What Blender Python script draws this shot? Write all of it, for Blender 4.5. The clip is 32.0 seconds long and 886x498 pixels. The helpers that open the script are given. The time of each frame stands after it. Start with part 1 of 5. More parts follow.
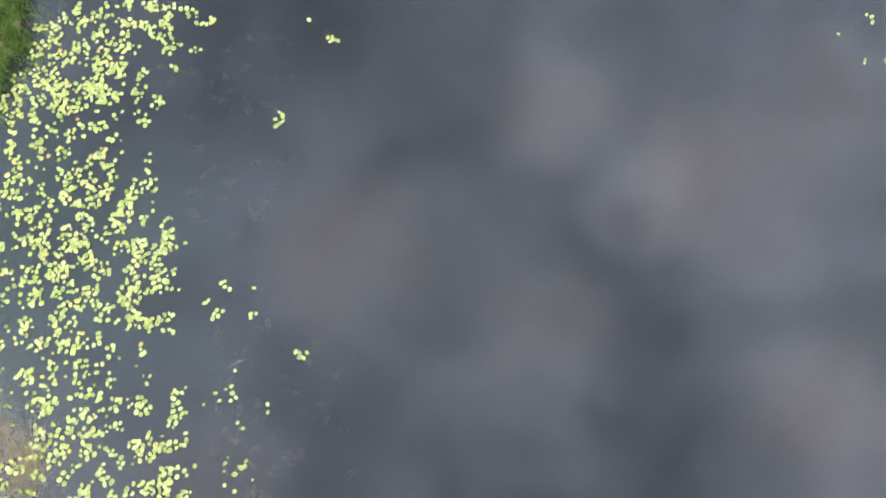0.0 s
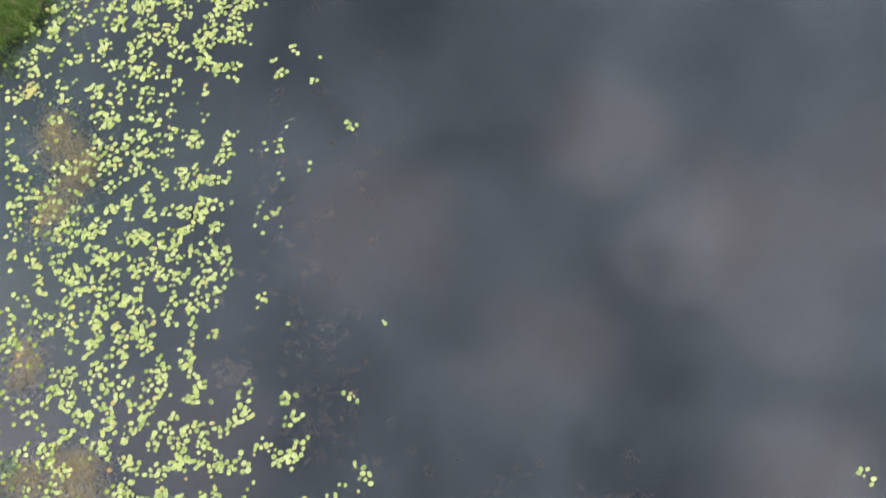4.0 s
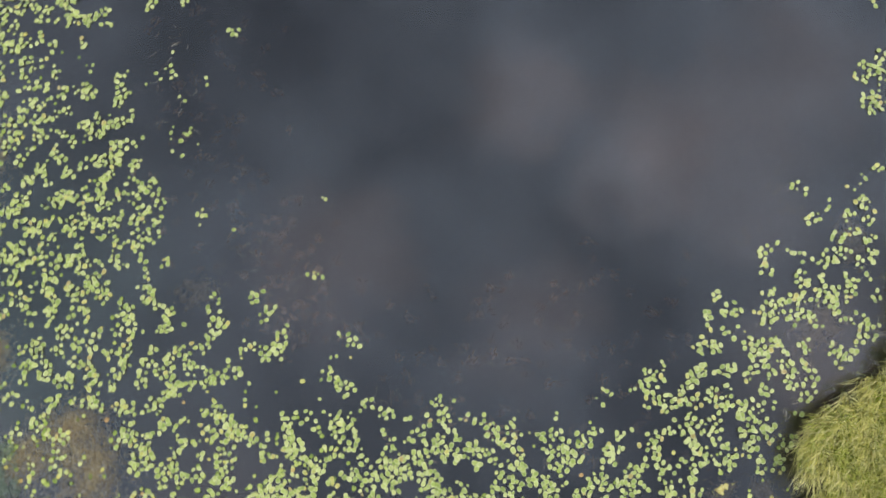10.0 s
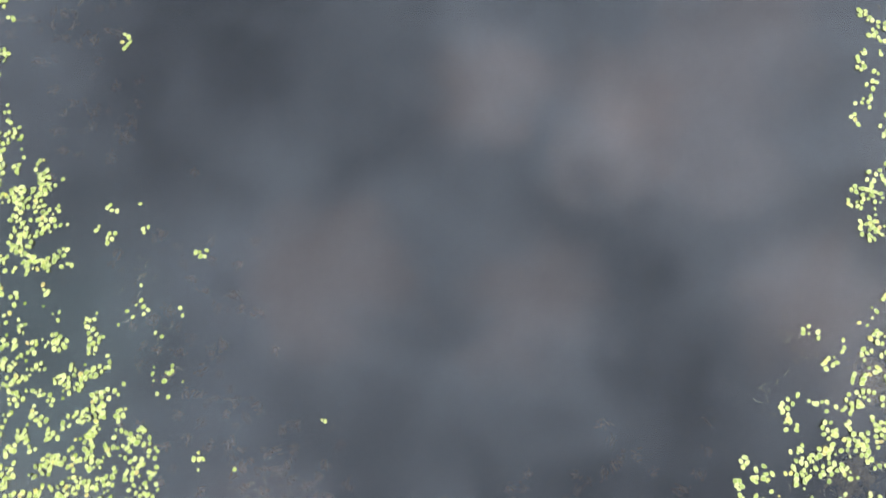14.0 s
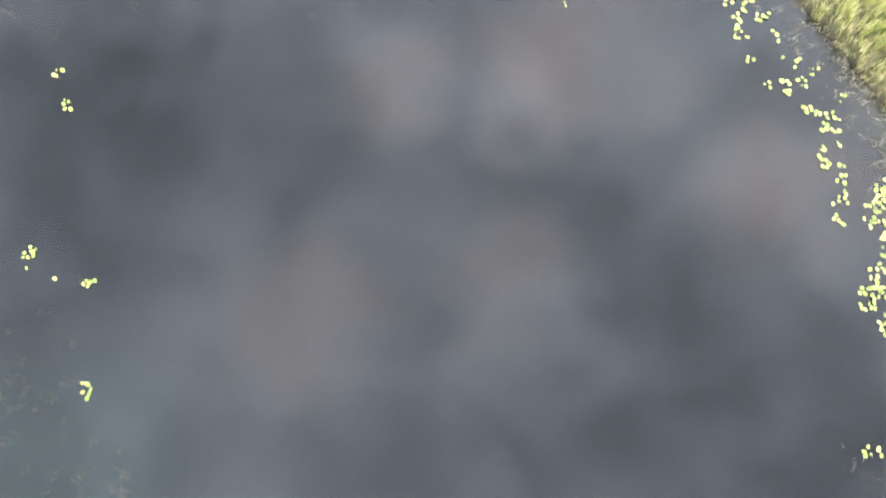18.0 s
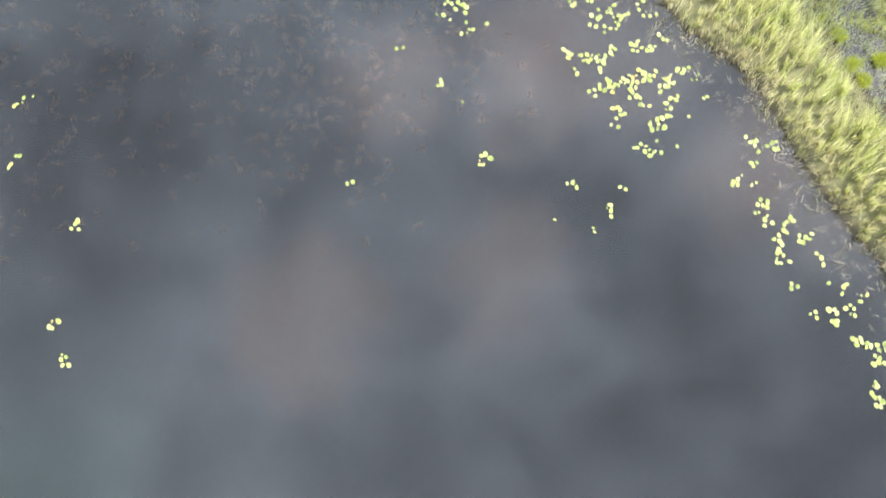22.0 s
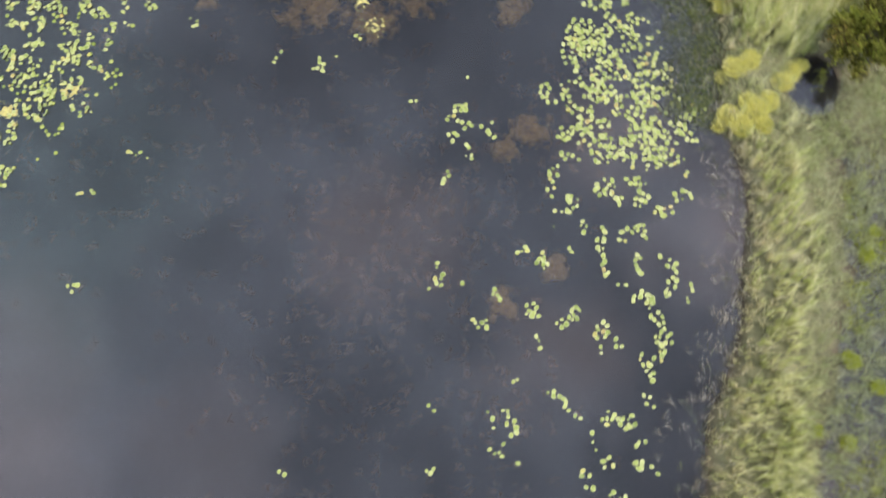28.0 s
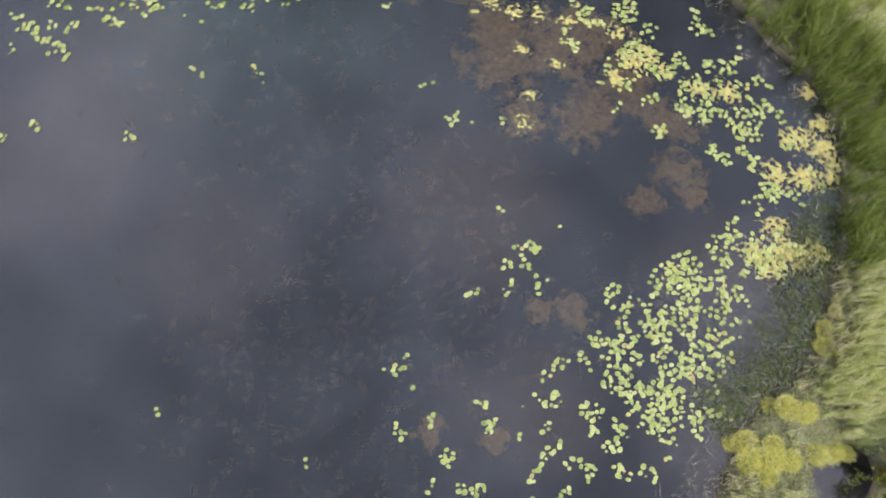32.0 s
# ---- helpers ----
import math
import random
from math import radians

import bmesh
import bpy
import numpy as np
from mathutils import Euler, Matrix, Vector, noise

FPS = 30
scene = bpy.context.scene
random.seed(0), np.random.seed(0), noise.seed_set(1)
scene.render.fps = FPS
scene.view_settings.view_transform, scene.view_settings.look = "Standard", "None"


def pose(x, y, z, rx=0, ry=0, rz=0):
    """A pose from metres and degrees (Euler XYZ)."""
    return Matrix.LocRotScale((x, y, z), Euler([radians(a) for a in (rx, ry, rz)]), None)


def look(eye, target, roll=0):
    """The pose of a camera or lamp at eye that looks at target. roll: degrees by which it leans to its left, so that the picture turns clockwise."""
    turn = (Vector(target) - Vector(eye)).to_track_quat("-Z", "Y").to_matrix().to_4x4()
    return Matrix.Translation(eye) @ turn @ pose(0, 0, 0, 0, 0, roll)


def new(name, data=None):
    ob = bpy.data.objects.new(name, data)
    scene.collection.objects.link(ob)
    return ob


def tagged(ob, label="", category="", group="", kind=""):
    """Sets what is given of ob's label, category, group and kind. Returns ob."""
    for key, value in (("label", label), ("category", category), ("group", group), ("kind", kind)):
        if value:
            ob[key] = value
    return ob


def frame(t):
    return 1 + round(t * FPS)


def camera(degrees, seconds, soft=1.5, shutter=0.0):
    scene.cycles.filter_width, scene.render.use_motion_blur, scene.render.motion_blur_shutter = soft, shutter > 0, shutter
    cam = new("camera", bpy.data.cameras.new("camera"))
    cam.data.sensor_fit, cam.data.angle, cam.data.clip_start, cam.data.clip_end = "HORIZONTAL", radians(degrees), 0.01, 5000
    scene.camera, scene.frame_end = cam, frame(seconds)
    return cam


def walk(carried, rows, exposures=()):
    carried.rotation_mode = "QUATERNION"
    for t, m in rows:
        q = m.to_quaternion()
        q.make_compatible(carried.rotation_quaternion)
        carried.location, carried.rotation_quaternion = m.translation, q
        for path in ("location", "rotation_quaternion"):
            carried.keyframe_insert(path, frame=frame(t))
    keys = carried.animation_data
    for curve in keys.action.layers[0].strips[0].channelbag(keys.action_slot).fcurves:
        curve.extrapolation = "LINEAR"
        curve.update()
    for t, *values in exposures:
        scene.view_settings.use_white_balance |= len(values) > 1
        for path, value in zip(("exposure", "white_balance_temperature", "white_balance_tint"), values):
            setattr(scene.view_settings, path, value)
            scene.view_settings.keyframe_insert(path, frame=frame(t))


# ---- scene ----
cam = camera(69.3, 32.0, soft=1.55, shutter=0.7)
PATH = [
    (0, (-0.086, -0.179, 20.228), (-0.079, 0.139, 18.253), -3.1),
    (0.5, (-0.155, -0.969, 20.198), (-0.145, -0.642, 18.225), -2.6),
    (1, (-0.203, -1.717, 20.185), (-0.191, -1.39, 18.212), -2.3),
    (1.5, (-0.284, -2.558, 20.164), (-0.268, -2.222, 18.192), -1.5),
    (2, (-0.396, -3.433, 20.155), (-0.387, -3.093, 18.184), -0.7),
    (2.5, (-0.491, -4.227, 20.134), (-0.52, -3.891, 18.163), -0.7),
    (3, (-0.496, -4.961, 20.074), (-0.556, -4.64, 18.101), -2.2),
    (3.5, (-0.4, -5.638, 20.063), (-0.47, -5.338, 18.087), -4.6),
    (4, (-0.372, -6.618, 20.033), (-0.443, -6.312, 18.058), -4.7),
    (4.5, (-0.316, -7.528, 20.035), (-0.388, -7.223, 18.06), -5.0),
    (6.5, (-0.035, -11.223, 20.031), (-0.076, -10.92, 18.054), -3.8),
    (7, (0.046, -11.985, 19.995), (0.021, -11.685, 18.018), -3.0),
    (7.5, (0.051, -12.435, 19.955), (0.055, -12.125, 17.979), -0.8),
    (8, (0.115, -12.567, 19.917), (0.13, -12.253, 17.941), -0.8),
    (8.5, (0.172, -12.508, 19.889), (0.196, -12.197, 17.914), -1.0),
    (9, (0.228, -12.251, 19.905), (0.251, -11.942, 17.929), -1.3),
    (9.5, (0.289, -11.932, 19.882), (0.32, -11.62, 17.907), -1.3),
    (10, (0.38, -11.45, 19.895), (0.428, -11.141, 17.92), -1.5),
    (10.5, (0.543, -10.872, 19.924), (0.591, -10.564, 17.948), -2.6),
    (11, (0.683, -10.222, 19.941), (0.729, -9.91, 17.966), -3.3),
    (11.5, (0.852, -9.532, 19.948), (0.9, -9.218, 17.973), -3.9),
    (12, (1.04, -8.742, 19.936), (1.092, -8.431, 17.961), -4.4),
    (12.5, (1.18, -7.876, 19.937), (1.24, -7.57, 17.962), -4.1),
    (13, (1.349, -7.024, 19.924), (1.416, -6.721, 17.948), -4.0),
    (13.5, (1.581, -6.182, 19.934), (1.651, -5.88, 17.958), -4.8),
    (14, (1.822, -5.271, 19.945), (1.897, -4.975, 17.968), -5.0),
    (14.5, (2.076, -4.381, 19.95), (2.156, -4.087, 17.973), -5.4),
    (15, (2.329, -3.502, 19.96), (2.418, -3.209, 17.983), -5.4),
    (15.5, (2.553, -2.586, 19.983), (2.654, -2.298, 18.007), -4.6),
    (17.5, (3.922, 1.101, 19.968), (4.099, 1.34, 17.99), -2.2),
    (18, (4.414, 2.057, 19.987), (4.586, 2.29, 18.008), -2.2),
    (18.5, (4.917, 2.894, 19.96), (5.084, 3.129, 17.981), -3.3),
    (19, (5.382, 3.796, 19.937), (5.556, 4.024, 17.958), -2.6),
    (19.5, (5.886, 4.625, 19.912), (6.063, 4.852, 17.933), -2.5),
    (20, (6.393, 5.452, 19.873), (6.574, 5.679, 17.894), -2.1),
    (20.5, (6.98, 6.26, 19.836), (7.158, 6.488, 17.857), -2.6),
    (21, (7.596, 7.069, 19.802), (7.769, 7.297, 17.823), -3.2),
    (21.5, (8.215, 7.9, 19.779), (8.386, 8.124, 17.799), -3.3),
    (22, (8.809, 8.708, 19.747), (8.98, 8.93, 17.767), -2.9),
    (22.5, (9.442, 9.515, 19.717), (9.605, 9.737, 17.736), -3.4),
    (23, (10.025, 10.266, 19.674), (10.175, 10.504, 17.693), -4.5),
    (23.5, (10.622, 11.059, 19.636), (10.751, 11.311, 17.656), -5.5),
    (24, (11.24, 11.901, 19.599), (11.344, 12.161, 17.619), -6.6),
    (24.5, (11.742, 12.738, 19.575), (11.828, 13.006, 17.595), -6.5),
    (25, (12.206, 13.724, 19.586), (12.275, 13.985, 17.605), -5.6),
    (25.5, (12.715, 14.62, 19.574), (12.758, 14.882, 17.591), -7.0),
    (27.5, (14.337, 17.588, 19.39), (14.264, 17.911, 17.417), -12.2),
    (28, (14.458, 18.436, 19.418), (14.355, 18.759, 17.447), -10.2),
    (28.5, (14.513, 19.277, 19.42), (14.379, 19.596, 17.451), -7.9),
    (29, (14.619, 20.125, 19.393), (14.456, 20.438, 17.424), -7.3),
    (29.5, (14.74, 20.992, 19.417), (14.571, 21.308, 17.449), -7.8),
    (30, (14.741, 21.674, 19.463), (14.558, 21.992, 17.497), -7.1),
    (30.5, (14.661, 22.093, 19.471), (14.451, 22.381, 17.503), -6.8),
    (31, (14.473, 22.296, 19.515), (14.245, 22.541, 17.543), -7.2),
    (31.5, (14.277, 22.362, 19.528), (14.035, 22.57, 17.554), -6.9),
    (32, (14.097, 22.338, 19.548), (13.846, 22.515, 17.572), -6.2),
]
walk(cam, [(t, look(eye, target, roll)) for t, eye, target, roll in PATH],
     exposures=[(0, 0.98, 6350, 6), (2, 0.97, 6350, 6), (4, 0.65, 6350, 6), (7, 0.32, 6300, 8), (9, 0.2, 6300, 8), (11, 0.32, 6300, 8), (13, 0.66, 6350, 6), (15, 1.22, 6450, 6), (18, 1.34, 6700, 6), (22, 1.33, 6700, 6), (25, 1.16, 6600, 7), (27.5, 0.62, 6450, 12), (29, 0.45, 6350, 14), (32, 0.42, 6300, 14)])

# ---- sky and sun ----
SUN_TURN, SUN_HEIGHT = radians(100), radians(46)
sun = new("sun", bpy.data.lights.new("sun", "SUN"))
sun.data.energy, sun.data.angle, sun.data.color = 2.95, radians(3), (1.0, 0.93, 0.82)
sun.matrix_world = look((math.sin(SUN_TURN) * 60, math.cos(SUN_TURN) * 60, math.tan(SUN_HEIGHT) * 60), (0, 0, 0))

world = bpy.data.worlds.new("world")
scene.world = world
world.use_nodes = True
wn, wl = world.node_tree.nodes, world.node_tree.links
wn.clear()


def node(tree, kind, inputs=None, **values):
    """A node with its attributes and unlinked inputs set."""
    n = tree.nodes.new(kind)
    for key, value in values.items():
        setattr(n, key, value)
    for key, value in (inputs or {}).items():
        n.inputs[key].default_value = value
    return n


def math_node(tree, op, a, b=None, clamp=False):
    n = node(tree, "ShaderNodeMath", operation=op, use_clamp=clamp)
    for i, v in enumerate((a, b)):
        if v is None:
            continue
        if isinstance(v, (int, float)):
            n.inputs[i].default_value = v
        else:
            tree.links.new(v, n.inputs[i])
    return n.outputs[0]


def mix_colour(tree, fac, a, b, blend="MIX"):
    n = node(tree, "ShaderNodeMix", data_type="RGBA", blend_type=blend)
    for i, v in ((0, fac), (6, a), (7, b)):
        if isinstance(v, (int, float)):
            n.inputs[i].default_value = v
        elif isinstance(v, tuple):
            n.inputs[i].default_value = (*v, 1)
        else:
            tree.links.new(v, n.inputs[i])
    return n.outputs[2]


# a broken cloud layer: the view's direction laid out on a flat ceiling of cloud
wt = world.node_tree
coord = node(wt, "ShaderNodeTexCoord")
sep = node(wt, "ShaderNodeSeparateXYZ")
wl.new(coord.outputs["Generated"], sep.inputs[0])
height = math_node(wt, "MAXIMUM", sep.outputs[2], 0.12)
flat = node(wt, "ShaderNodeCombineXYZ")
wl.new(math_node(wt, "DIVIDE", sep.outputs[0], height), flat.inputs[0])
wl.new(math_node(wt, "DIVIDE", sep.outputs[1], height), flat.inputs[1])
warp = node(wt, "ShaderNodeTexNoise", {"Scale": 4.5, "Detail": 6.0, "Roughness": 0.6})
wl.new(flat.outputs[0], warp.inputs["Vector"])
shift = node(wt, "ShaderNodeVectorMath", {1: (0.5, 0.5, 0.5)}, operation="SUBTRACT")
wl.new(warp.outputs["Color"], shift.inputs[0])
push = node(wt, "ShaderNodeVectorMath", operation="SCALE")
push.inputs["Scale"].default_value = 0.26
wl.new(shift.outputs[0], push.inputs[0])
bulge = node(wt, "ShaderNodeVectorMath", operation="ADD")
wl.new(flat.outputs[0], bulge.inputs[0])
wl.new(push.outputs[0], bulge.inputs[1])
curl = node(wt, "ShaderNodeTexNoise", {"Scale": 13.0, "Detail": 5.0, "Roughness": 0.6})
wl.new(flat.outputs[0], curl.inputs["Vector"])
curl_shift = node(wt, "ShaderNodeVectorMath", {1: (0.5, 0.5, 0.5)}, operation="SUBTRACT")
wl.new(curl.outputs["Color"], curl_shift.inputs[0])
curl_push = node(wt, "ShaderNodeVectorMath", operation="SCALE")
curl_push.inputs["Scale"].default_value = 0.13
wl.new(curl_shift.outputs[0], curl_push.inputs[0])
bent = node(wt, "ShaderNodeVectorMath", operation="ADD")
wl.new(bulge.outputs[0], bent.inputs[0])
wl.new(curl_push.outputs[0], bent.inputs[1])
billow = node(wt, "ShaderNodeTexNoise", {"Scale": 6.5, "Detail": 6.0, "Roughness": 0.55})
wl.new(bent.outputs[0], billow.inputs["Vector"])


def cloud_sum(clouds):
    """The thickness of single clouds (east, north, radius, weight) on the layer."""
    total = 0.0
    for east, north, radius, weight in clouds:
        d = node(wt, "ShaderNodeVectorMath", {1: (east, north, 0)}, operation="DISTANCE")
        wl.new(bent.outputs[0], d.inputs[0])
        m = node(wt, "ShaderNodeMapRange", {"From Min": 0.2 * radius, "From Max": radius, "To Min": weight, "To Max": 0.0}, interpolation_type="SMOOTHERSTEP")
        wl.new(d.outputs["Value"], m.inputs["Value"])
        total = m.outputs[0] if isinstance(total, float) else math_node(wt, "ADD", total, m.outputs[0])
    return total


thick = cloud_sum([(-0.03, 0.46, 0.28, 0.24), (-0.2, 0.68, 0.35, 0.5), (0.06, 0.42, 0.14, 0.15), (0.24, 0.08, 0.17, 0.4),
                   (0.34, -0.08, 0.22, 0.42), (0.3, -0.42, 0.4, 0.6), (0.62, 0.01, 0.14, 0.3), (0.0, 0.2, 0.3, 0.15),
                   (0.46, 0.28, 0.5, -0.1), (-0.22, -0.03, 0.3, 0.18), (0.48, 0.48, 0.35, 0.14), (-0.45, 0.42, 0.25, 0.25), (-0.72, -0.12, 0.4, -0.4), (-0.05, -0.22, 0.32, 0.25), (-0.3, -0.45, 0.3, 0.2), (-0.3, 0.5, 0.3, 0.2)])
bright = cloud_sum([(0.2, 0.39, 0.16, 0.55), (0.41, 0.31, 0.16, 0.5), (0.33, 0.2, 0.13, 0.4), (0.14, 0.03, 0.17, 0.45), (-0.15, 0.17, 0.18, 0.5),
                    (0.57, -0.14, 0.2, 0.6), (0.48, 0.18, 0.2, 0.35), (0.64, 0.33, 0.2, 0.4), (-0.7, -0.1, 0.25, 0.4), (-0.66, -0.3, 0.22, 0.4), (-0.38, -0.2, 0.2, 0.3)])
sky = node(wt, "ShaderNodeTexSky", sky_type="NISHITA", sun_disc=False, sun_elevation=SUN_HEIGHT, sun_rotation=SUN_TURN)
blue = mix_colour(wt, 1.0, sky.outputs[0], (0.1, 0.1, 0.1), "MULTIPLY")
level = math_node(wt, "ADD", math_node(wt, "MULTIPLY", math_node(wt, "SUBTRACT", billow.outputs["Fac"], 0.5), 1.25), 0.82)
level = math_node(wt, "SUBTRACT", level, math_node(wt, "MULTIPLY", thick, 0.7))
level = math_node(wt, "MAXIMUM", level, 0.2)
teal = math_node(wt, "MINIMUM", cloud_sum([(-0.75, 0.2, 0.5, 0.6)]), 1.0)
grey = mix_colour(wt, 1.0, mix_colour(wt, teal, (0.85, 0.95, 1.14), (0.70, 0.99, 1.04)), level, "MULTIPLY")
warm = mix_colour(wt, 1.0, (0.70, 0.46, 0.37), bright, "MULTIPLY")
cloud = mix_colour(wt, 1.0, grey, warm, "ADD")
cover = mix_colour(wt, 0.85, blue, cloud)
back = node(wt, "ShaderNodeBackground", {"Strength": 1.0})
wl.new(cover, back.inputs[0])
wl.new(back.outputs[0], node(wt, "ShaderNodeOutputWorld").inputs[0])


# ---- materials ----
def material(name, rough=0.6, spec=0.4):
    m = bpy.data.materials.new(name)
    m.use_nodes = True
    t = m.node_tree
    b = t.nodes["Principled BSDF"]
    b.inputs["Roughness"].default_value = rough
    b.inputs["Specular IOR Level"].default_value = spec
    return m, t, b


def noise_node(t, scale, detail=4.0, rough=0.55, where=None):
    n = node(t, "ShaderNodeTexNoise", {"Scale": scale, "Detail": detail, "Roughness": rough})
    if where is None:
        where = node(t, "ShaderNodeNewGeometry").outputs["Position"]
    t.links.new(where, n.inputs["Vector"])
    return n.outputs["Fac"]


def ramp(t, fac, stops):
    n = node(t, "ShaderNodeValToRGB")
    r = n.color_ramp
    while len(r.elements) < len(stops):
        r.elements.new(0.5)
    for e, (p, c) in zip(r.elements, stops):
        e.position, e.color = p, (*c, 1)
    t.links.new(fac, n.inputs[0])
    return n.outputs[0]


def bumped(t, b, fac, strength=0.4, distance=0.01):
    n = node(t, "ShaderNodeBump", {"Strength": strength, "Distance": distance})
    t.links.new(fac, n.inputs["Height"])
    t.links.new(n.outputs[0], b.inputs["Normal"])


def leaf_material(name, stops, one_mesh=False, rim=False):
    """Waxy leaves: a hue for each leaf, with veins' grain and worn spots."""
    m, t, b = material(name, 0.5, 0.35)
    pick = node(t, "ShaderNodeNewGeometry").outputs["Random Per Island"] if one_mesh else node(t, "ShaderNodeObjectInfo").outputs["Random"]
    hue = ramp(t, pick, stops)
    blotch = noise_node(t, 14.0, 3.0)
    fine = noise_node(t, 90.0, 3.0)
    c = mix_colour(t, math_node(t, "MULTIPLY", blotch, 0.4), hue, (0.27, 0.31, 0.08))
    # relief shading and gloss put into the colour: pale rim, darker middle
    if rim:
        wide = node(t, "ShaderNodeVectorMath", {1: (2.0, 2.5, 0.0)}, operation="MULTIPLY")
        t.links.new(node(t, "ShaderNodeTexCoord").outputs["Object"], wide.inputs[0])
        far = node(t, "ShaderNodeVectorMath", operation="LENGTH")
        t.links.new(wide.outputs[0], far.inputs[0])
        edge = ramp(t, far.outputs["Value"], [(0.55, (0, 0, 0)), (0.95, (1, 1, 1))])
        c = mix_colour(t, math_node(t, "MULTIPLY", edge, 0.6), c, (0.62, 0.62, 0.36))
        c = mix_colour(t, math_node(t, "MULTIPLY", math_node(t, "SUBTRACT", 1.0, edge), 0.3), c, (0.22, 0.30, 0.06))
    spot = math_node(t, "GREATER_THAN", noise_node(t, 22.0, 2.0), 0.70)
    c = mix_colour(t, math_node(t, "MULTIPLY", spot, 0.6), c, (0.30, 0.20, 0.06))
    t.links.new(c, b.inputs["Base Color"])
    bumped(t, b, fine, 0.3, 0.004)
    return m


LILY = [(0.0, (0.12, 0.18, 0.02)), (0.22, (0.26, 0.33, 0.05)), (0.55, (0.40, 0.44, 0.11)), (0.90, (0.54, 0.55, 0.23)), (0.95, (0.52, 0.46, 0.10)), (0.98, (0.50, 0.37, 0.09)), (1.0, (0.42, 0.22, 0.09))]
lily_leaf = leaf_material("lily_leaf", LILY, rim=True)
lily_leaf_small = leaf_material("small_lily_leaf", LILY, True)


def grass_material(name, stops, dry=(0.42, 0.37, 0.17), patch=0.5, tuft=0.0, streak_hue=(0.07, 0.085, 0.02)):
    m, t, b = material(name, 0.6, 0.25)
    hue = ramp(t, node(t, "ShaderNodeNewGeometry").outputs["Random Per Island"], stops)
    wide = ramp(t, noise_node(t, 0.9, 4.0), [(0.38, (0, 0, 0)), (0.64, (1, 1, 1))])
    c = mix_colour(t, math_node(t, "MULTIPLY", wide, patch), hue, dry)
    # stretched noise mixes a darker hue into random streaks, by the amount tuft
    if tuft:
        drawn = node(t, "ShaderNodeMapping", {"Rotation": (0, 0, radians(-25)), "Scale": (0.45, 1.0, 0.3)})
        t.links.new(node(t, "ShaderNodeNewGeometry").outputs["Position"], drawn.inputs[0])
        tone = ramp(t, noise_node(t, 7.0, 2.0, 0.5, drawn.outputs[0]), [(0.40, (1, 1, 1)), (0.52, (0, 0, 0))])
        c = mix_colour(t, math_node(t, "MULTIPLY", tone, tuft), c, streak_hue)
    t.links.new(c, b.inputs["Base Color"])
    thin = node(t, "ShaderNodeBsdfTranslucent")
    t.links.new(c, thin.inputs[0])
    both = node(t, "ShaderNodeMixShader", {0: 0.5})
    t.links.new(b.outputs[0], both.inputs[1])
    t.links.new(thin.outputs[0], both.inputs[2])
    t.links.new(both.outputs[0], t.nodes["Material Output"].inputs[0])
    return m


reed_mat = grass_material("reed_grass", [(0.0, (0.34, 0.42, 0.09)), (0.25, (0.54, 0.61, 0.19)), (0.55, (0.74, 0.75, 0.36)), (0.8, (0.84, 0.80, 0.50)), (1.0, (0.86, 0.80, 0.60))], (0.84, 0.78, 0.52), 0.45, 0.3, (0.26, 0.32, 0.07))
bank_mat = grass_material("bank_grass", [(0.0, (0.24, 0.34, 0.03)), (0.35, (0.48, 0.56, 0.08)), (0.7, (0.70, 0.72, 0.18)), (1.0, (0.80, 0.75, 0.36))], patch=0.35, tuft=0.55, streak_hue=(0.09, 0.13, 0.02))
dark_reed_mat = grass_material("dark_reed", [(0.0, (0.09, 0.13, 0.02)), (0.5, (0.19, 0.25, 0.045)), (0.85, (0.34, 0.38, 0.11)), (1.0, (0.52, 0.54, 0.26))], (0.28, 0.31, 0.08), 0.4)
marsh_mat = grass_material("marsh_grass", [(0.0, (0.30, 0.36, 0.13)), (0.5, (0.48, 0.53, 0.25)), (1.0, (0.66, 0.65, 0.43))], (0.54, 0.52, 0.37), 0.5)
straw_mat = grass_material("dead_straw", [(0.0, (0.30, 0.25, 0.18)), (0.5, (0.52, 0.46, 0.35)), (1.0, (0.72, 0.67, 0.56))], (0.46, 0.40, 0.30), 0.3)
tussock_mat = grass_material("tussock_grass", [(0.0, (0.28, 0.36, 0.03)), (0.5, (0.48, 0.54, 0.06)), (1.0, (0.62, 0.64, 0.14))], (0.50, 0.50, 0.07), 0.4)
front_mat = grass_material("pale_reeds", [(0.0, (0.40, 0.36, 0.18)), (0.3, (0.66, 0.60, 0.36)), (0.7, (0.82, 0.75, 0.50)), (1.0, (0.85, 0.80, 0.62))], (0.82, 0.75, 0.52), 0.4, 0.4, (0.26, 0.28, 0.09))
west_mat = grass_material("west_grass", [(0.0, (0.07, 0.14, 0.025)), (0.5, (0.16, 0.27, 0.055)), (1.0, (0.30, 0.40, 0.12))], (0.24, 0.31, 0.10), 0.3)
milfoil_mat = grass_material("milfoil", [(0.0, (0.09, 0.10, 0.05)), (0.6, (0.20, 0.22, 0.12)), (1.0, (0.40, 0.42, 0.28))], (0.10, 0.10, 0.06), 0.4)
iris_mat = grass_material("yellow_sedge", [(0.0, (0.72, 0.71, 0.18)), (0.5, (0.84, 0.81, 0.30)), (1.0, (0.86, 0.82, 0.46))], (0.84, 0.80, 0.38), 0.4)
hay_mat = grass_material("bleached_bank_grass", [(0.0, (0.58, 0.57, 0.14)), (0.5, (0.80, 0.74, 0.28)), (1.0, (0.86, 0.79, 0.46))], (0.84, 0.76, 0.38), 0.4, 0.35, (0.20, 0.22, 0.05))
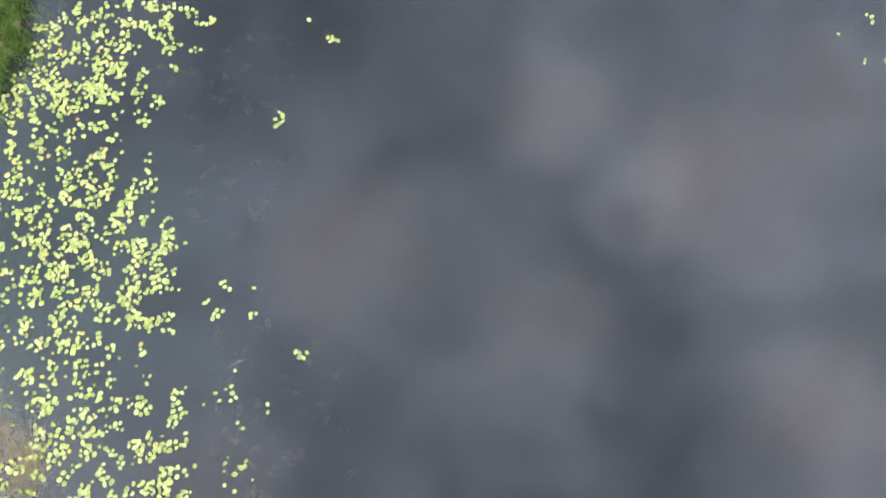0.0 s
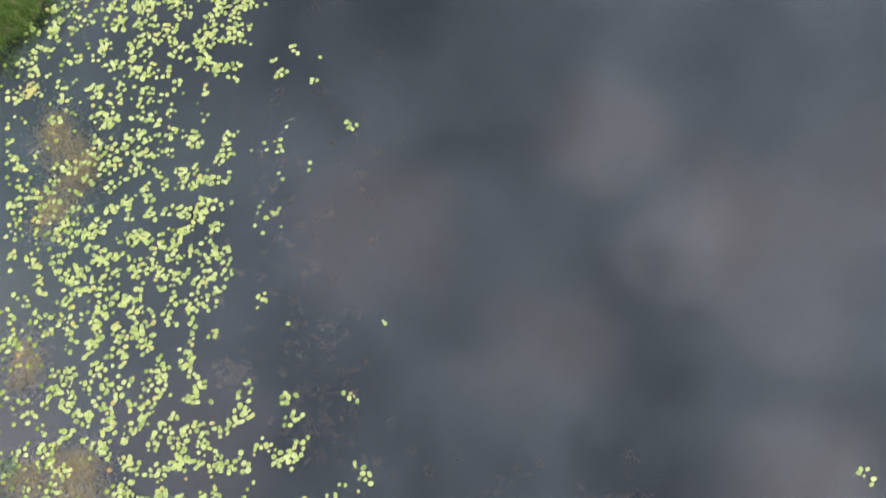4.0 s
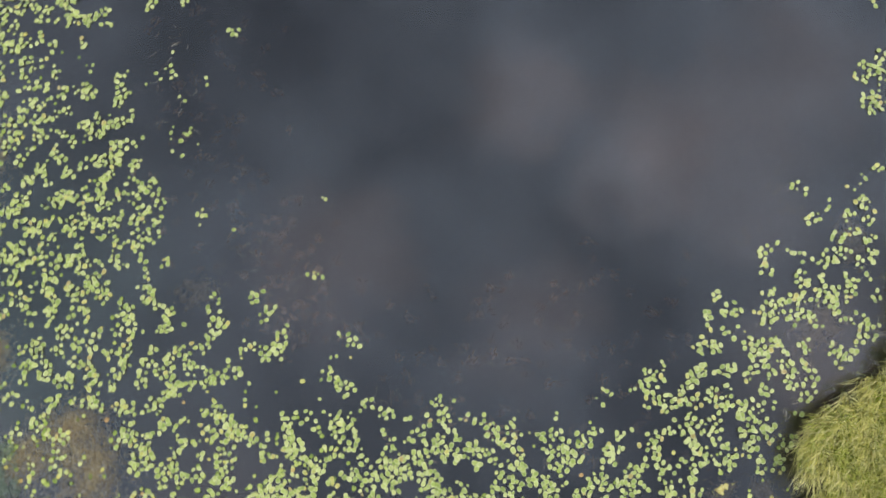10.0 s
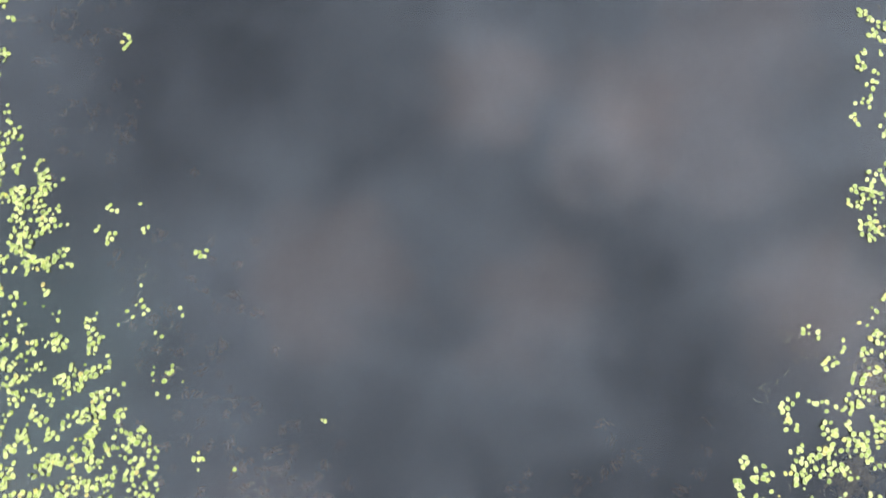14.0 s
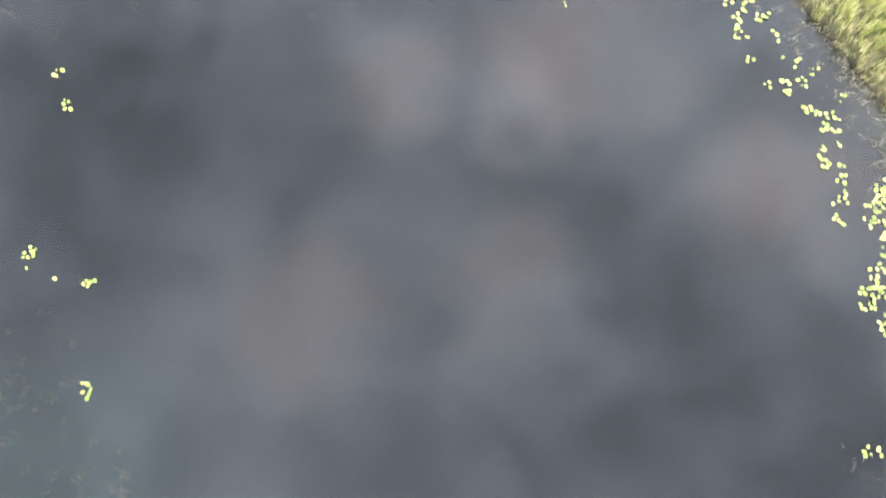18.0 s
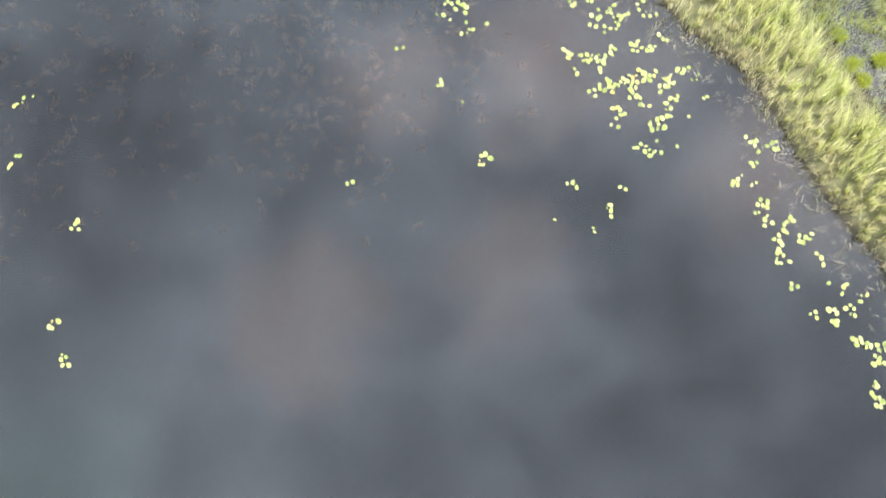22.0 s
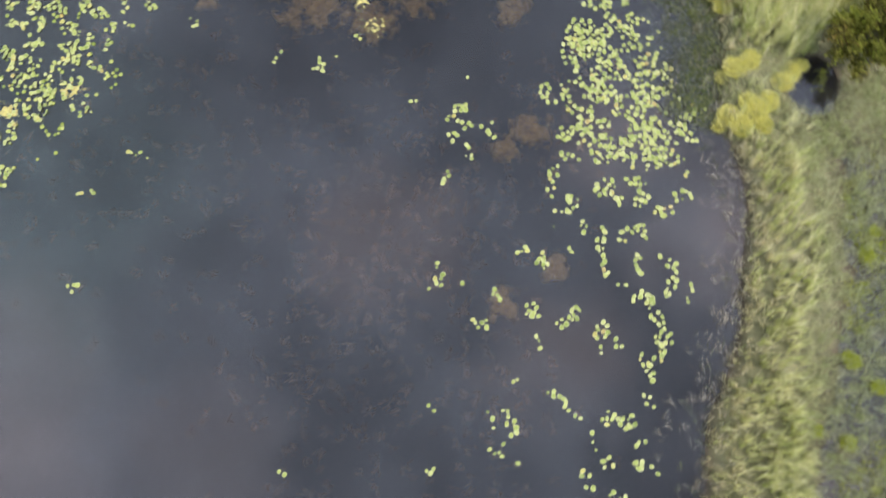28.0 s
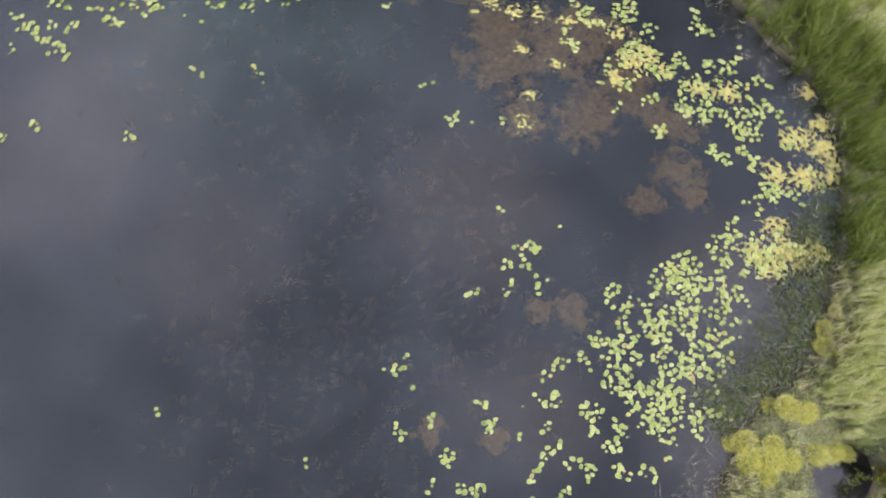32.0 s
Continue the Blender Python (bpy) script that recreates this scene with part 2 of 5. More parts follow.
stem_mat = grass_material("brown_stems", [(0.0, (0.06, 0.04, 0.028)), (0.7, (0.18, 0.125, 0.085)), (1.0, (0.46, 0.38, 0.28))], (0.12, 0.08, 0.055), 0.3)
tan_thread = grass_material("tan_algae_threads", [(0.0, (0.20, 0.15, 0.08)), (0.5, (0.42, 0.33, 0.18)), (0.9, (0.56, 0.47, 0.28)), (1.0, (0.76, 0.69, 0.50))], (0.32, 0.24, 0.13), 0.5)
brown_thread = grass_material("brown_algae_threads", [(0.0, (0.26, 0.165, 0.085)), (0.5, (0.48, 0.325, 0.17)), (0.9, (0.62, 0.45, 0.24)), (1.0, (0.74, 0.62, 0.34))], (0.42, 0.27, 0.13), 0.5)

weed_mat, t, b = material("water_weed", 0.8, 0.1)
c = ramp(t, node(t, "ShaderNodeNewGeometry").outputs["Random Per Island"], [(0.0, (0.16, 0.09, 0.055)), (0.6, (0.29, 0.18, 0.11)), (1.0, (0.40, 0.28, 0.18))])
t.links.new(mix_colour(t, noise_node(t, 6.0), c, (0.24, 0.15, 0.08)), b.inputs["Base Color"])
dark_weed_mat, t, b = material("dark_water_weed", 0.8, 0.1)
c = ramp(t, node(t, "ShaderNodeNewGeometry").outputs["Random Per Island"], [(0.0, (0.03, 0.05, 0.02)), (0.7, (0.08, 0.11, 0.04)), (1.0, (0.20, 0.22, 0.12))])
t.links.new(c, b.inputs["Base Color"])


def algae_material(name, low, high, pale):
    m, t, b = material(name, 0.75, 0.2)
    n1, n2 = noise_node(t, 5.0, 6.0, 0.65), noise_node(t, 28.0, 4.0, 0.6)
    c = mix_colour(t, ramp(t, n1, [(0.36, (0, 0, 0)), (0.62, (1, 1, 1))]), low, high)
    c = mix_colour(t, ramp(t, n2, [(0.55, (0, 0, 0)), (0.72, (1, 1, 1))]), c, pale)
    t.links.new(c, b.inputs["Base Color"])
    bumped(t, b, n2, 0.8, 0.03)
    return m


tan_algae = algae_material("tan_algae", (0.13, 0.095, 0.05), (0.31, 0.235, 0.13), (0.46, 0.38, 0.24))
gold_algae = algae_material("yellow_algae", (0.36, 0.29, 0.10), (0.56, 0.51, 0.17), (0.62, 0.56, 0.32))
brown_algae = algae_material("sunken_algae", (0.40, 0.24, 0.07), (0.64, 0.43, 0.14), (0.76, 0.61, 0.24))

ground_mat, t, b = material("mud_and_turf", 0.75, 0.3)
pos = node(t, "ShaderNodeNewGeometry").outputs["Position"]
mud = ramp(t, noise_node(t, 1.6, 6.0, 0.6), [(0.3, (0.035, 0.027, 0.02)), (0.55, (0.085, 0.065, 0.045)), (0.75, (0.16, 0.125, 0.085))])
turf = ramp(t, noise_node(t, 3.0, 6.0, 0.65), [(0.3, (0.10, 0.10, 0.05)), (0.6, (0.22, 0.21, 0.11)), (0.8, (0.32, 0.29, 0.18))])
zed = node(t, "ShaderNodeSeparateXYZ")
t.links.new(pos, zed.inputs[0])
c = mix_colour(t, ramp(t, zed.outputs[2], [(0.0, (0, 0, 0)), (0.12, (1, 1, 1))]), mud, turf)
t.links.new(c, b.inputs["Base Color"])
bumped(t, b, noise_node(t, 9.0, 6.0, 0.7), 0.7, 0.05)


def water_material(name, clear, murk, gloss_index):
    """Peaty still water: a mirror skin over a body half clear, half cloudy."""
    m = bpy.data.materials.new(name)
    m.use_nodes = True
    t = m.node_tree
    t.nodes.clear()
    body = node(t, "ShaderNodeBsdfDiffuse")
    n = noise_node(t, 0.22, 4.0, 0.5)
    t.links.new(mix_colour(t, n, murk, tuple(0.75 * v for v in murk)), body.inputs[0])
    see = node(t, "ShaderNodeBsdfTransparent", {0: (0.95, 0.92, 0.87, 1)})
    inner = node(t, "ShaderNodeMixShader", {0: clear})
    t.links.new(body.outputs[0], inner.inputs[1])
    t.links.new(see.outputs[0], inner.inputs[2])
    out = inner.outputs[0]
    if gloss_index:
        skin = node(t, "ShaderNodeBsdfGlossy", {"Roughness": 0.05})
        rim = node(t, "ShaderNodeFresnel", {"IOR": gloss_index})
        both = node(t, "ShaderNodeMixShader")
        t.links.new(rim.outputs[0], both.inputs[0])
        t.links.new(out, both.inputs[1])
        t.links.new(skin.outputs[0], both.inputs[2])
        out = both.outputs[0]
    t.links.new(out, node(t, "ShaderNodeOutputMaterial").inputs[0])
    return m


water_mat = water_material("pond_water", 0.88, (0.10, 0.105, 0.125), 1.95)
# for added sheets that stand in for light lost with depth
depth_mat = water_material("depth_dimming_water", 0.74, (0.026, 0.025, 0.028), 0)
bark_mat, t, b = material("bark", 0.8, 0.2)
t.links.new(ramp(t, noise_node(t, 30.0), [(0.3, (0.05, 0.03, 0.02)), (0.7, (0.16, 0.11, 0.07))]), b.inputs["Base Color"])
plume_mat = grass_material("grey_milfoil", [(0.0, (0.10, 0.14, 0.10)), (0.6, (0.26, 0.32, 0.24)), (1.0, (0.46, 0.52, 0.42))], (0.09, 0.11, 0.09), 0.5)
bush_leaf = grass_material("bush_leaf", [(0.0, (0.05, 0.045, 0.01)), (0.5, (0.14, 0.12, 0.025)), (0.85, (0.26, 0.23, 0.05)), (0.95, (0.42, 0.48, 0.06)), (1.0, (0.30, 0.15, 0.06))], (0.26, 0.32, 0.03), 0.5)


stone_mat, t, b = material("pale_stone", 0.8, 0.3)
t.links.new(ramp(t, noise_node(t, 12.0, 6.0), [(0.3, (0.55, 0.53, 0.48)), (0.7, (0.80, 0.78, 0.73))]), b.inputs["Base Color"])
bumped(t, b, noise_node(t, 40.0), 0.5, 0.01)


# ---- helpers for meshes ----
def mesh_of(name, verts, faces, mat, smooth=False):
    me = bpy.data.meshes.new(name)
    me.from_pydata(verts, [], faces)
    me.materials.append(mat)
    if smooth:
        me.polygons.foreach_set("use_smooth", [True] * len(me.polygons))
    me.update()
    return me


def strips(name, rows, mat):
    """One mesh of many tapering blades: rows is an array (blades, 3 stations, left and right, xyz) and the tips close."""
    n = len(rows)
    flatv = rows.reshape(-1, 3)
    k = np.arange(n)[:, None] * 6
    f = np.concatenate([k + np.array([0, 1, 3, 2]), k + np.array([2, 3, 5, 4])], 0)
    me = bpy.data.meshes.new(name)
    me.vertices.add(n * 6)
    me.vertices.foreach_set("co", flatv.astype(np.float32).ravel())
    me.loops.add(len(f) * 4)
    me.loops.foreach_set("vertex_index", f.astype(np.int32).ravel())
    me.polygons.add(len(f))
    me.polygons.foreach_set("loop_start", np.arange(len(f), dtype=np.int32) * 4)
    me.polygons.foreach_set("loop_total", np.full(len(f), 4, dtype=np.int32))
    me.materials.append(mat)
    me.update(calc_edges=True)
    me.validate()
    return me


def blades(base, lean, length, width, rng, bend=0.5):
    """Stations of blades that rise from base (n, 3), bow over along lean (n, 2) and taper."""
    n = len(base)
    up = np.stack([lean[:, 0], lean[:, 1], np.ones(n)], 1)
    up /= np.linalg.norm(up, axis=1, keepdims=True)
    tip_lean = lean * (1 + 2.2 * bend)
    up2 = np.stack([tip_lean[:, 0], tip_lean[:, 1], np.full(n, 0.9)], 1)
    up2 /= np.linalg.norm(up2, axis=1, keepdims=True)
    mid = base + up * (length * 0.55)[:, None]
    tip = mid + up2 * (length * 0.45)[:, None]
    a = np.arctan2(lean[:, 1], lean[:, 0]) + np.pi / 2 + rng.normal(0, 0.7, n)
    side = np.stack([np.cos(a), np.sin(a), np.zeros(n)], 1) * (width * 0.5)[:, None]
    return np.stack([np.stack([base - side, base + side], 1), np.stack([mid - side * 0.8, mid + side * 0.8], 1), np.stack([tip - side * 0.15, tip + side * 0.15], 1)], 1)


def part(name, me, parent, m=None, label=""):
    ob = new(name, me)
    ob.parent = parent
    if m is not None:
        ob.matrix_basis = m
    if label:
        tagged(ob, label)
    return ob


# ---- the pond's outline ----
SHORE = [(10.3, -17.6), (10.2, -16.2), (11.0, -15.4), (12.2, -14.75), (13.6, -14.25), (15.0, -12.4), (16.3, -9.7), (17.8, -6.7), (19.1, -3.8), (20.1, -1.3),
         (20.4, 1.1), (20.6, 3.7), (21.1, 6.4), (21.6, 8.8), (21.4, 10.4), (21.2, 11.9), (21.6, 13.9), (21.8, 15.7), (21.8, 17.6), (22.3, 19.4),
         (22.5, 21.6), (22.5, 23.9), (22.1, 25.5), (21.5, 26.9), (21.5, 28.5), (21.3, 30.0), (20.6, 31.5), (19.6, 33.1), (18.1, 34.8), (16.9, 35.8),
         (15.2, 36.3), (11.5, 36.5), (6.3, 37.5), (-2.2, 36.8), (-9.4, 33.7), (-14.0, 26.6), (-14.9, 19.5), (-13.8, 12.1), (-14.4, 10.1), (-16.0, 6.3),
         (-15.9, 2.5), (-16.9, 1.0), (-17.7, -3.4), (-16.9, -9.8), (-15.8, -15.1), (-12.8, -19.2), (-6.5, -21.9), (1.9, -22.2), (8.2, -20.4)]


def smooth_loop(points, steps=6):
    """A closed curve through the points."""
    p = np.array(points)
    a, b, c, d = np.roll(p, 1, 0), p, np.roll(p, -1, 0), np.roll(p, -2, 0)
    out = []
    for s in np.arange(steps) / steps:
        out.append(0.5 * (2 * b + (c - a) * s + (2 * a - 5 * b + 4 * c - d) * s * s + (3 * b - a - 3 * c + d) * s ** 3))
    return np.stack(out, 1).reshape(-1, 2)


LOOP = smooth_loop(SHORE)


def shore_distance(xy):
    """Metres from the waterline, negative on the water, and the way out over the bank."""
    a, b = LOOP, np.roll(LOOP, -1, 0)
    best = np.full(len(xy), 1e9)
    away = np.zeros((len(xy), 2))
    inside = np.zeros(len(xy), bool)
    for p, q in zip(a, b):
        e = q - p
        s = np.clip(((xy - p) @ e) / (e @ e), 0, 1)
        v = xy - (p + s[:, None] * e)
        d = np.linalg.norm(v, axis=1)
        near = d < best
        best[near], away[near] = d[near], v[near]
        cross = (p[1] > xy[:, 1]) != (q[1] > xy[:, 1])
        if p[1] != q[1]:
            inside ^= cross & (xy[:, 0] < e[0] * (xy[:, 1] - p[1]) / (q[1] - p[1]) + p[0])
    sign = np.where(inside, -1.0, 1.0)
    away = away * sign[:, None] / np.maximum(best, 1e-6)[:, None]
    return best * sign, away


def wave(x, y, seed=0.0):
    """Cheap uneven relief in -1..1."""
    return (np.sin(x * 0.9 + seed) * np.cos(y * 1.1 - seed) + np.sin(x * 2.3 - y * 1.7 + 2 * seed) * 0.6 + np.sin(x * 4.1 + y * 3.3 + seed) * 0.4 + np.cos(y * 6.2 - x * 5.1 + seed) * 0.25) / 2.25


def ground_height(xy):
    d, _ = shore_distance(xy)
    x, y = xy[:, 0], xy[:, 1]
    w = wave(x, y)
    deep = -np.minimum(1.5, 0.02 + 0.12 * np.clip(np.abs(d) / 0.8, 0, 1) + 0.36 * np.clip(np.abs(d) - 0.6, 0, 1.5) + 0.1 * np.abs(d)) + 0.04 * w
    bank = 0.16 * np.clip(d / 0.4, 0, 1) + 0.04 * w
    marsh = -0.028 + 0.07 * wave(x * 1.4, y * 1.4, 1.7)
    wet = np.clip((d - 2.2) / 1.0, 0, 1) * np.clip((x - 20) / 2, 0, 1) * np.clip((y - 1) / 3, 0, 1) * np.clip((28 - y) / 2, 0, 1) * np.clip((40 - x) / 4, 0, 1)
    dry = bank * (1 - wet) + marsh * wet + 0.5 * np.clip((d - 14) / 20, 0, 1)
    pool = np.clip(1.25 - np.hypot((x - 24.3) / 0.9, (y - 28.3) / 1.1), 0, 1)
    dry = dry * (1 - pool) - 0.3 * pool
    return np.where(d < 0, deep, dry)


def axis(lo, hi, step):
    inner = np.arange(lo, hi + step / 2, step)
    outer = np.array([3, 8, 18, 40, 90, 200, 450, 1000, 2400.0])
    return np.concatenate([lo - outer[::-1], inner, hi + outer])


gx, gy = axis(-24, 36, 0.4), axis(-28, 46, 0.4)
X, Y = np.meshgrid(gx, gy)
flat_xy = np.stack([X.ravel(), Y.ravel()], 1)
gz = ground_height(flat_xy)
nx = len(gx)
i = (np.arange(len(gy) - 1)[:, None] * nx + np.arange(nx - 1)[None, :]).ravel()
gf = np.stack([i, i + 1, i + nx + 1, i + nx], 1)
ground = new("ground", mesh_of("ground", np.column_stack([flat_xy, gz]).tolist(), gf.tolist(), ground_mat, True))
tagged(ground, "dark peaty mud and rough marsh turf around a pond", "ground", kind="structure")


def sheet(name, z, mat, x0, y0, x1, y1, label):
    me = mesh_of(name, [(x0, y0, z), (x1, y0, z), (x1, y1, z), (x0, y1, z)], [(0, 1, 2, 3)], mat)
    return tagged(new(name, me), label, "water", kind="structure")


sheet("water", 0.0, water_mat, -22, -26, 38, 42, "still dark pond water mirroring a broken cloudy sky")
# no real layers: sheets added so that the bed and weed darken with depth
for depth in (0.045, 0.09, 0.15, 0.24):
    sheet("depth_sheet", -depth, depth_mat, -22, -26, 38, 42, "see-through sheet added below the pond surface to dim deeper things")


# ---- water lilies ----
def lily_mesh(k):
    """One floating leaf, a metre long: an oval blade with a notch, a wavy dished rim and a thin edge."""
    rng = random.Random(k)
    n, verts, ring = 14, [(0.1, 0, 0.012)], []
    for j in range(n):
        a = radians(9) + (math.tau - radians(18)) * j / (n - 1)
        r = 1 + rng.uniform(-0.05, 0.05)
        x, y = -0.5 * math.cos(a) * r * -1, 0.37 * math.sin(a) * (1 - 0.16 * math.cos(a)) * r
        ring.append((x, y, rng.uniform(-0.02, 0.06)))
    verts += ring + [(x * 0.985, y * 0.985, z - 0.035) for x, y, z in ring]
    faces = [(0, 1 + j, 2 + j) for j in range(n - 1)] + [(1 + j, 1 + n + j, 2 + n + j, 2 + j) for j in range(n - 1)]
    return mesh_of("leaf", verts, faces, lily_leaf)


LEAVES = [lily_mesh(k) for k in range(8)]


def leaf_at(parent, rng, x, y, size, turn, lift, tilt=0.05):
    m = Matrix.Translation((x, y, lift)) @ Euler((rng.gauss(0, tilt), rng.gauss(0, tilt), turn)).to_matrix().to_4x4() @ Matrix.Diagonal((size, size * rng.uniform(0.88, 1.1), size, 1))
    part("leaf", rng.choice(LEAVES), parent, m)


def clump_of(parent, rng, x, y, count, ox, oy):
    """Leaves that grow from one root: they spread until they touch, and a few overlap."""
    reach = 0.068 * math.sqrt(count) + 0.02
    crowd = min(1.0, max(0.0, (count - 4) / 8))
    stretch, way = rng.uniform(1.0, 1.7), rng.uniform(0, math.pi)
    put = []
    for j in range(count):
        for attempt in range(14):
            r, a = reach * math.sqrt(rng.random()) * 1.25, rng.uniform(0, math.tau)
            u, v = r * math.cos(a) * stretch, r * math.sin(a) / stretch
            px, py = u * math.cos(way) - v * math.sin(way), u * math.sin(way) + v * math.cos(way)
            if count == 1:
                px = py = 0.0
            if all((px - q[0]) ** 2 + (py - q[1]) ** 2 > (0.126 - attempt * 0.006) ** 2 for q in put):
                break
        put.append((px, py))
        size = rng.triangular(0.125, 0.215, 0.165) if rng.random() > 0.15 else rng.uniform(0.08, 0.13)
        if count < 4:
            size *= 0.9
        turn = rng.gauss(radians(60), 0.7) + (math.pi if rng.random() < 0.5 else 0)
        leaf_at(parent, rng, x + px - ox, y + py - oy, size, turn, 0.012 + 0.008 * (j % 4) + crowd * rng.uniform(0.0, 0.035), 0.06 + 0.16 * crowd)


def lily_bed(clumps):
    """A dense patch of lily leaves, one thing, each leaf a part."""
    ox, oy = sum(c[0] for c in clumps) / len(clumps), sum(c[1] for c in clumps) / len(clumps)
    rng = random.Random(round(ox * 100) * 7 + round(oy * 100))
    bed = new("water_lily_bed")
    bed.location = (ox, oy, 0)
    edge = "off the reedy bank" if ox > 12 else "over dark shallow water"
    tagged(bed, ("dense patch" if len(clumps) > 9 else "loose patch") + " of yellow-green floating lily leaves " + edge, "water lily", "lily beds on the pond")
    for x, y, n in clumps:
        clump_of(bed, rng, x, y, n, ox, oy)


def lone_lilies(clumps):
    """Small plants that float on their own."""
    for x, y, n in clumps:
        rng = random.Random(round(x * 100) * 11 + round(y * 100))
        plant = new("water_lily")
        plant.location = (x, y, 0)
        what = "single pale green lily leaf" if n == 1 else "pair of pale green lily leaves" if n == 2 else "small clump of yellow-green lily leaves"
        tagged(plant, what + " floating on open dark water", "water lily", "scattered lilies on the pond")
        clump_of(plant, rng, x, y, n, x, y)

lily_bed([(-11.58, -6.83, 5), (-11.23, -6.93, 5), (-11.93, -7.28, 3), (-11.57, -7.41, 4), (-13.08, -7.44, 3), (-12.46, -7.50, 6), (-13.35, -7.51, 4), (-11.30, -7.71, 4), (-12.19, -7.71, 5), (-11.48, -7.87, 6), (-12.90, -7.92, 2), (-12.10, -8.17, 5), (-11.48, -8.23, 6)])
lily_bed([(-12.54, -3.90, 3), (-13.05, -3.96, 4), (-13.19, -4.46, 5), (-12.15, -4.50, 16), (-12.66, -4.57, 6), (-13.42, -4.79, 7), (-12.90, -4.89, 3), (-12.96, -5.22, 6), (-13.18, -5.71, 7)])
lily_bed([(-12.69, -1.63, 6), (-12.84, -1.98, 4), (-13.16, -2.41, 4), (-13.50, -2.65, 8), (-12.86, -2.94, 5)])
lily_bed([(-14.15, 0.18, 3), (-14.53, 0.12, 3), (-14.31, -0.35, 6), (-14.08, -0.91, 3), (-14.52, -1.07, 3)])
lily_bed([(-11.82, 1.70, 4), (-12.45, 1.63, 5), (-13.27, 1.57, 9), (-13.43, 1.39, 3), (-12.25, 1.34, 5), (-12.69, 1.08, 4), (-12.95, 1.00, 4), (-11.95, 0.87, 10), (-11.50, 0.85, 5), (-11.46, 0.21, 9), (-11.71, -0.15, 4), (-11.51, -0.61, 6), (-11.48, -1.06, 4), (-11.73, -1.31, 5), (-11.98, -1.66, 10), (-11.44, -1.77, 5)])
lily_bed([(-15.29, 1.23, 5), (-15.55, 1.09, 7), (-15.95, 0.73, 5), (-15.52, 0.59, 4), (-15.32, 0.41, 4)])
lily_bed([(-12.74, 4.80, 9), (-14.42, 4.77, 4), (-13.67, 4.64, 3), (-13.18, 4.33, 8), (-14.10, 4.27, 7), (-12.80, 4.22, 8), (-12.68, 3.73, 6), (-12.29, 3.52, 8), (-11.91, 3.31, 5), (-12.36, 3.14, 9), (-11.88, 2.74, 8), (-12.33, 2.57, 6), (-11.32, 2.53, 10), (-11.12, 2.24, 4), (-11.57, 2.16, 6), (-12.20, 2.00, 10)])
lily_bed([(-13.85, 7.15, 10), (-13.90, 6.54, 8), (-13.41, 6.32, 4), (-14.62, 6.17, 10), (-14.14, 6.05, 4), (-12.92, 6.00, 3), (-13.75, 5.83, 5), (-14.39, 5.56, 6), (-12.79, 5.50, 4), (-13.72, 5.33, 4), (-13.25, 5.32, 8)])
lily_bed([(-12.52, 9.66, 9), (-12.14, 9.63, 4), (-12.86, 9.62, 4), (-11.61, 9.59, 6), (-13.82, 9.56, 4), (-11.82, 9.54, 3), (-13.56, 9.46, 8), (-12.46, 9.45, 5), (-14.31, 9.28, 4), (-13.72, 9.27, 4), (-12.40, 9.17, 6), (-13.04, 9.08, 7), (-14.26, 8.98, 4), (-12.18, 8.95, 18), (-11.65, 8.82, 6), (-12.52, 8.75, 9), (-14.73, 8.73, 10), (-13.95, 8.60, 8), (-13.18, 8.57, 8)])
lily_bed([(-11.86, 12.33, 6), (-12.32, 11.99, 4), (-12.20, 11.88, 3), (-11.51, 11.82, 4), (-13.14, 11.79, 4), (-11.97, 11.65, 2), (-12.54, 11.51, 9), (-13.13, 11.21, 3), (-12.69, 11.17, 4), (-11.63, 11.05, 4), (-13.23, 10.87, 4), (-11.49, 10.77, 4), (-12.48, 10.71, 7), (-11.99, 10.59, 7), (-12.08, 10.33, 3), (-13.06, 10.19, 3), (-12.66, 10.15, 8), (-13.39, 10.11, 1), (-13.71, 10.09, 3), (-13.05, 9.78, 7)])
lily_bed([(-3.64, -14.76, 6), (-6.70, -14.79, 9), (-4.75, -14.82, 5), (-4.41, -14.85, 9), (-4.84, -14.89, 8), (-5.95, -15.03, 3), (-6.63, -15.13, 4), (-4.78, -15.30, 3), (-6.13, -15.34, 4), (-4.19, -15.36, 5), (-5.13, -15.51, 8), (-3.95, -15.54, 12), (-5.89, -15.60, 10), (-6.57, -15.78, 3), (-4.81, -15.87, 5), (-5.32, -15.90, 4), (-4.82, -15.95, 4), (-6.16, -15.98, 4), (-4.15, -16.01, 6)])
lily_bed([(-8.29, -14.39, 6), (-7.96, -14.59, 8), (-8.14, -14.90, 4), (-7.99, -15.32, 8), (-7.40, -15.54, 6), (-7.83, -15.66, 6)])
lily_bed([(-11.51, -14.00, 6), (-11.00, -14.13, 3), (-12.35, -14.25, 6), (-10.83, -14.48, 3), (-11.34, -14.51, 5), (-11.93, -14.62, 4), (-10.33, -14.85, 5), (-11.51, -14.90, 6), (-9.91, -14.97, 3), (-12.44, -14.98, 4), (-10.59, -15.07, 3), (-12.10, -15.09, 10), (-9.49, -15.10, 3), (-10.92, -15.20, 5), (-11.34, -15.24, 8), (-10.00, -15.29, 5), (-8.66, -15.34, 8), (-9.16, -15.37, 6)])
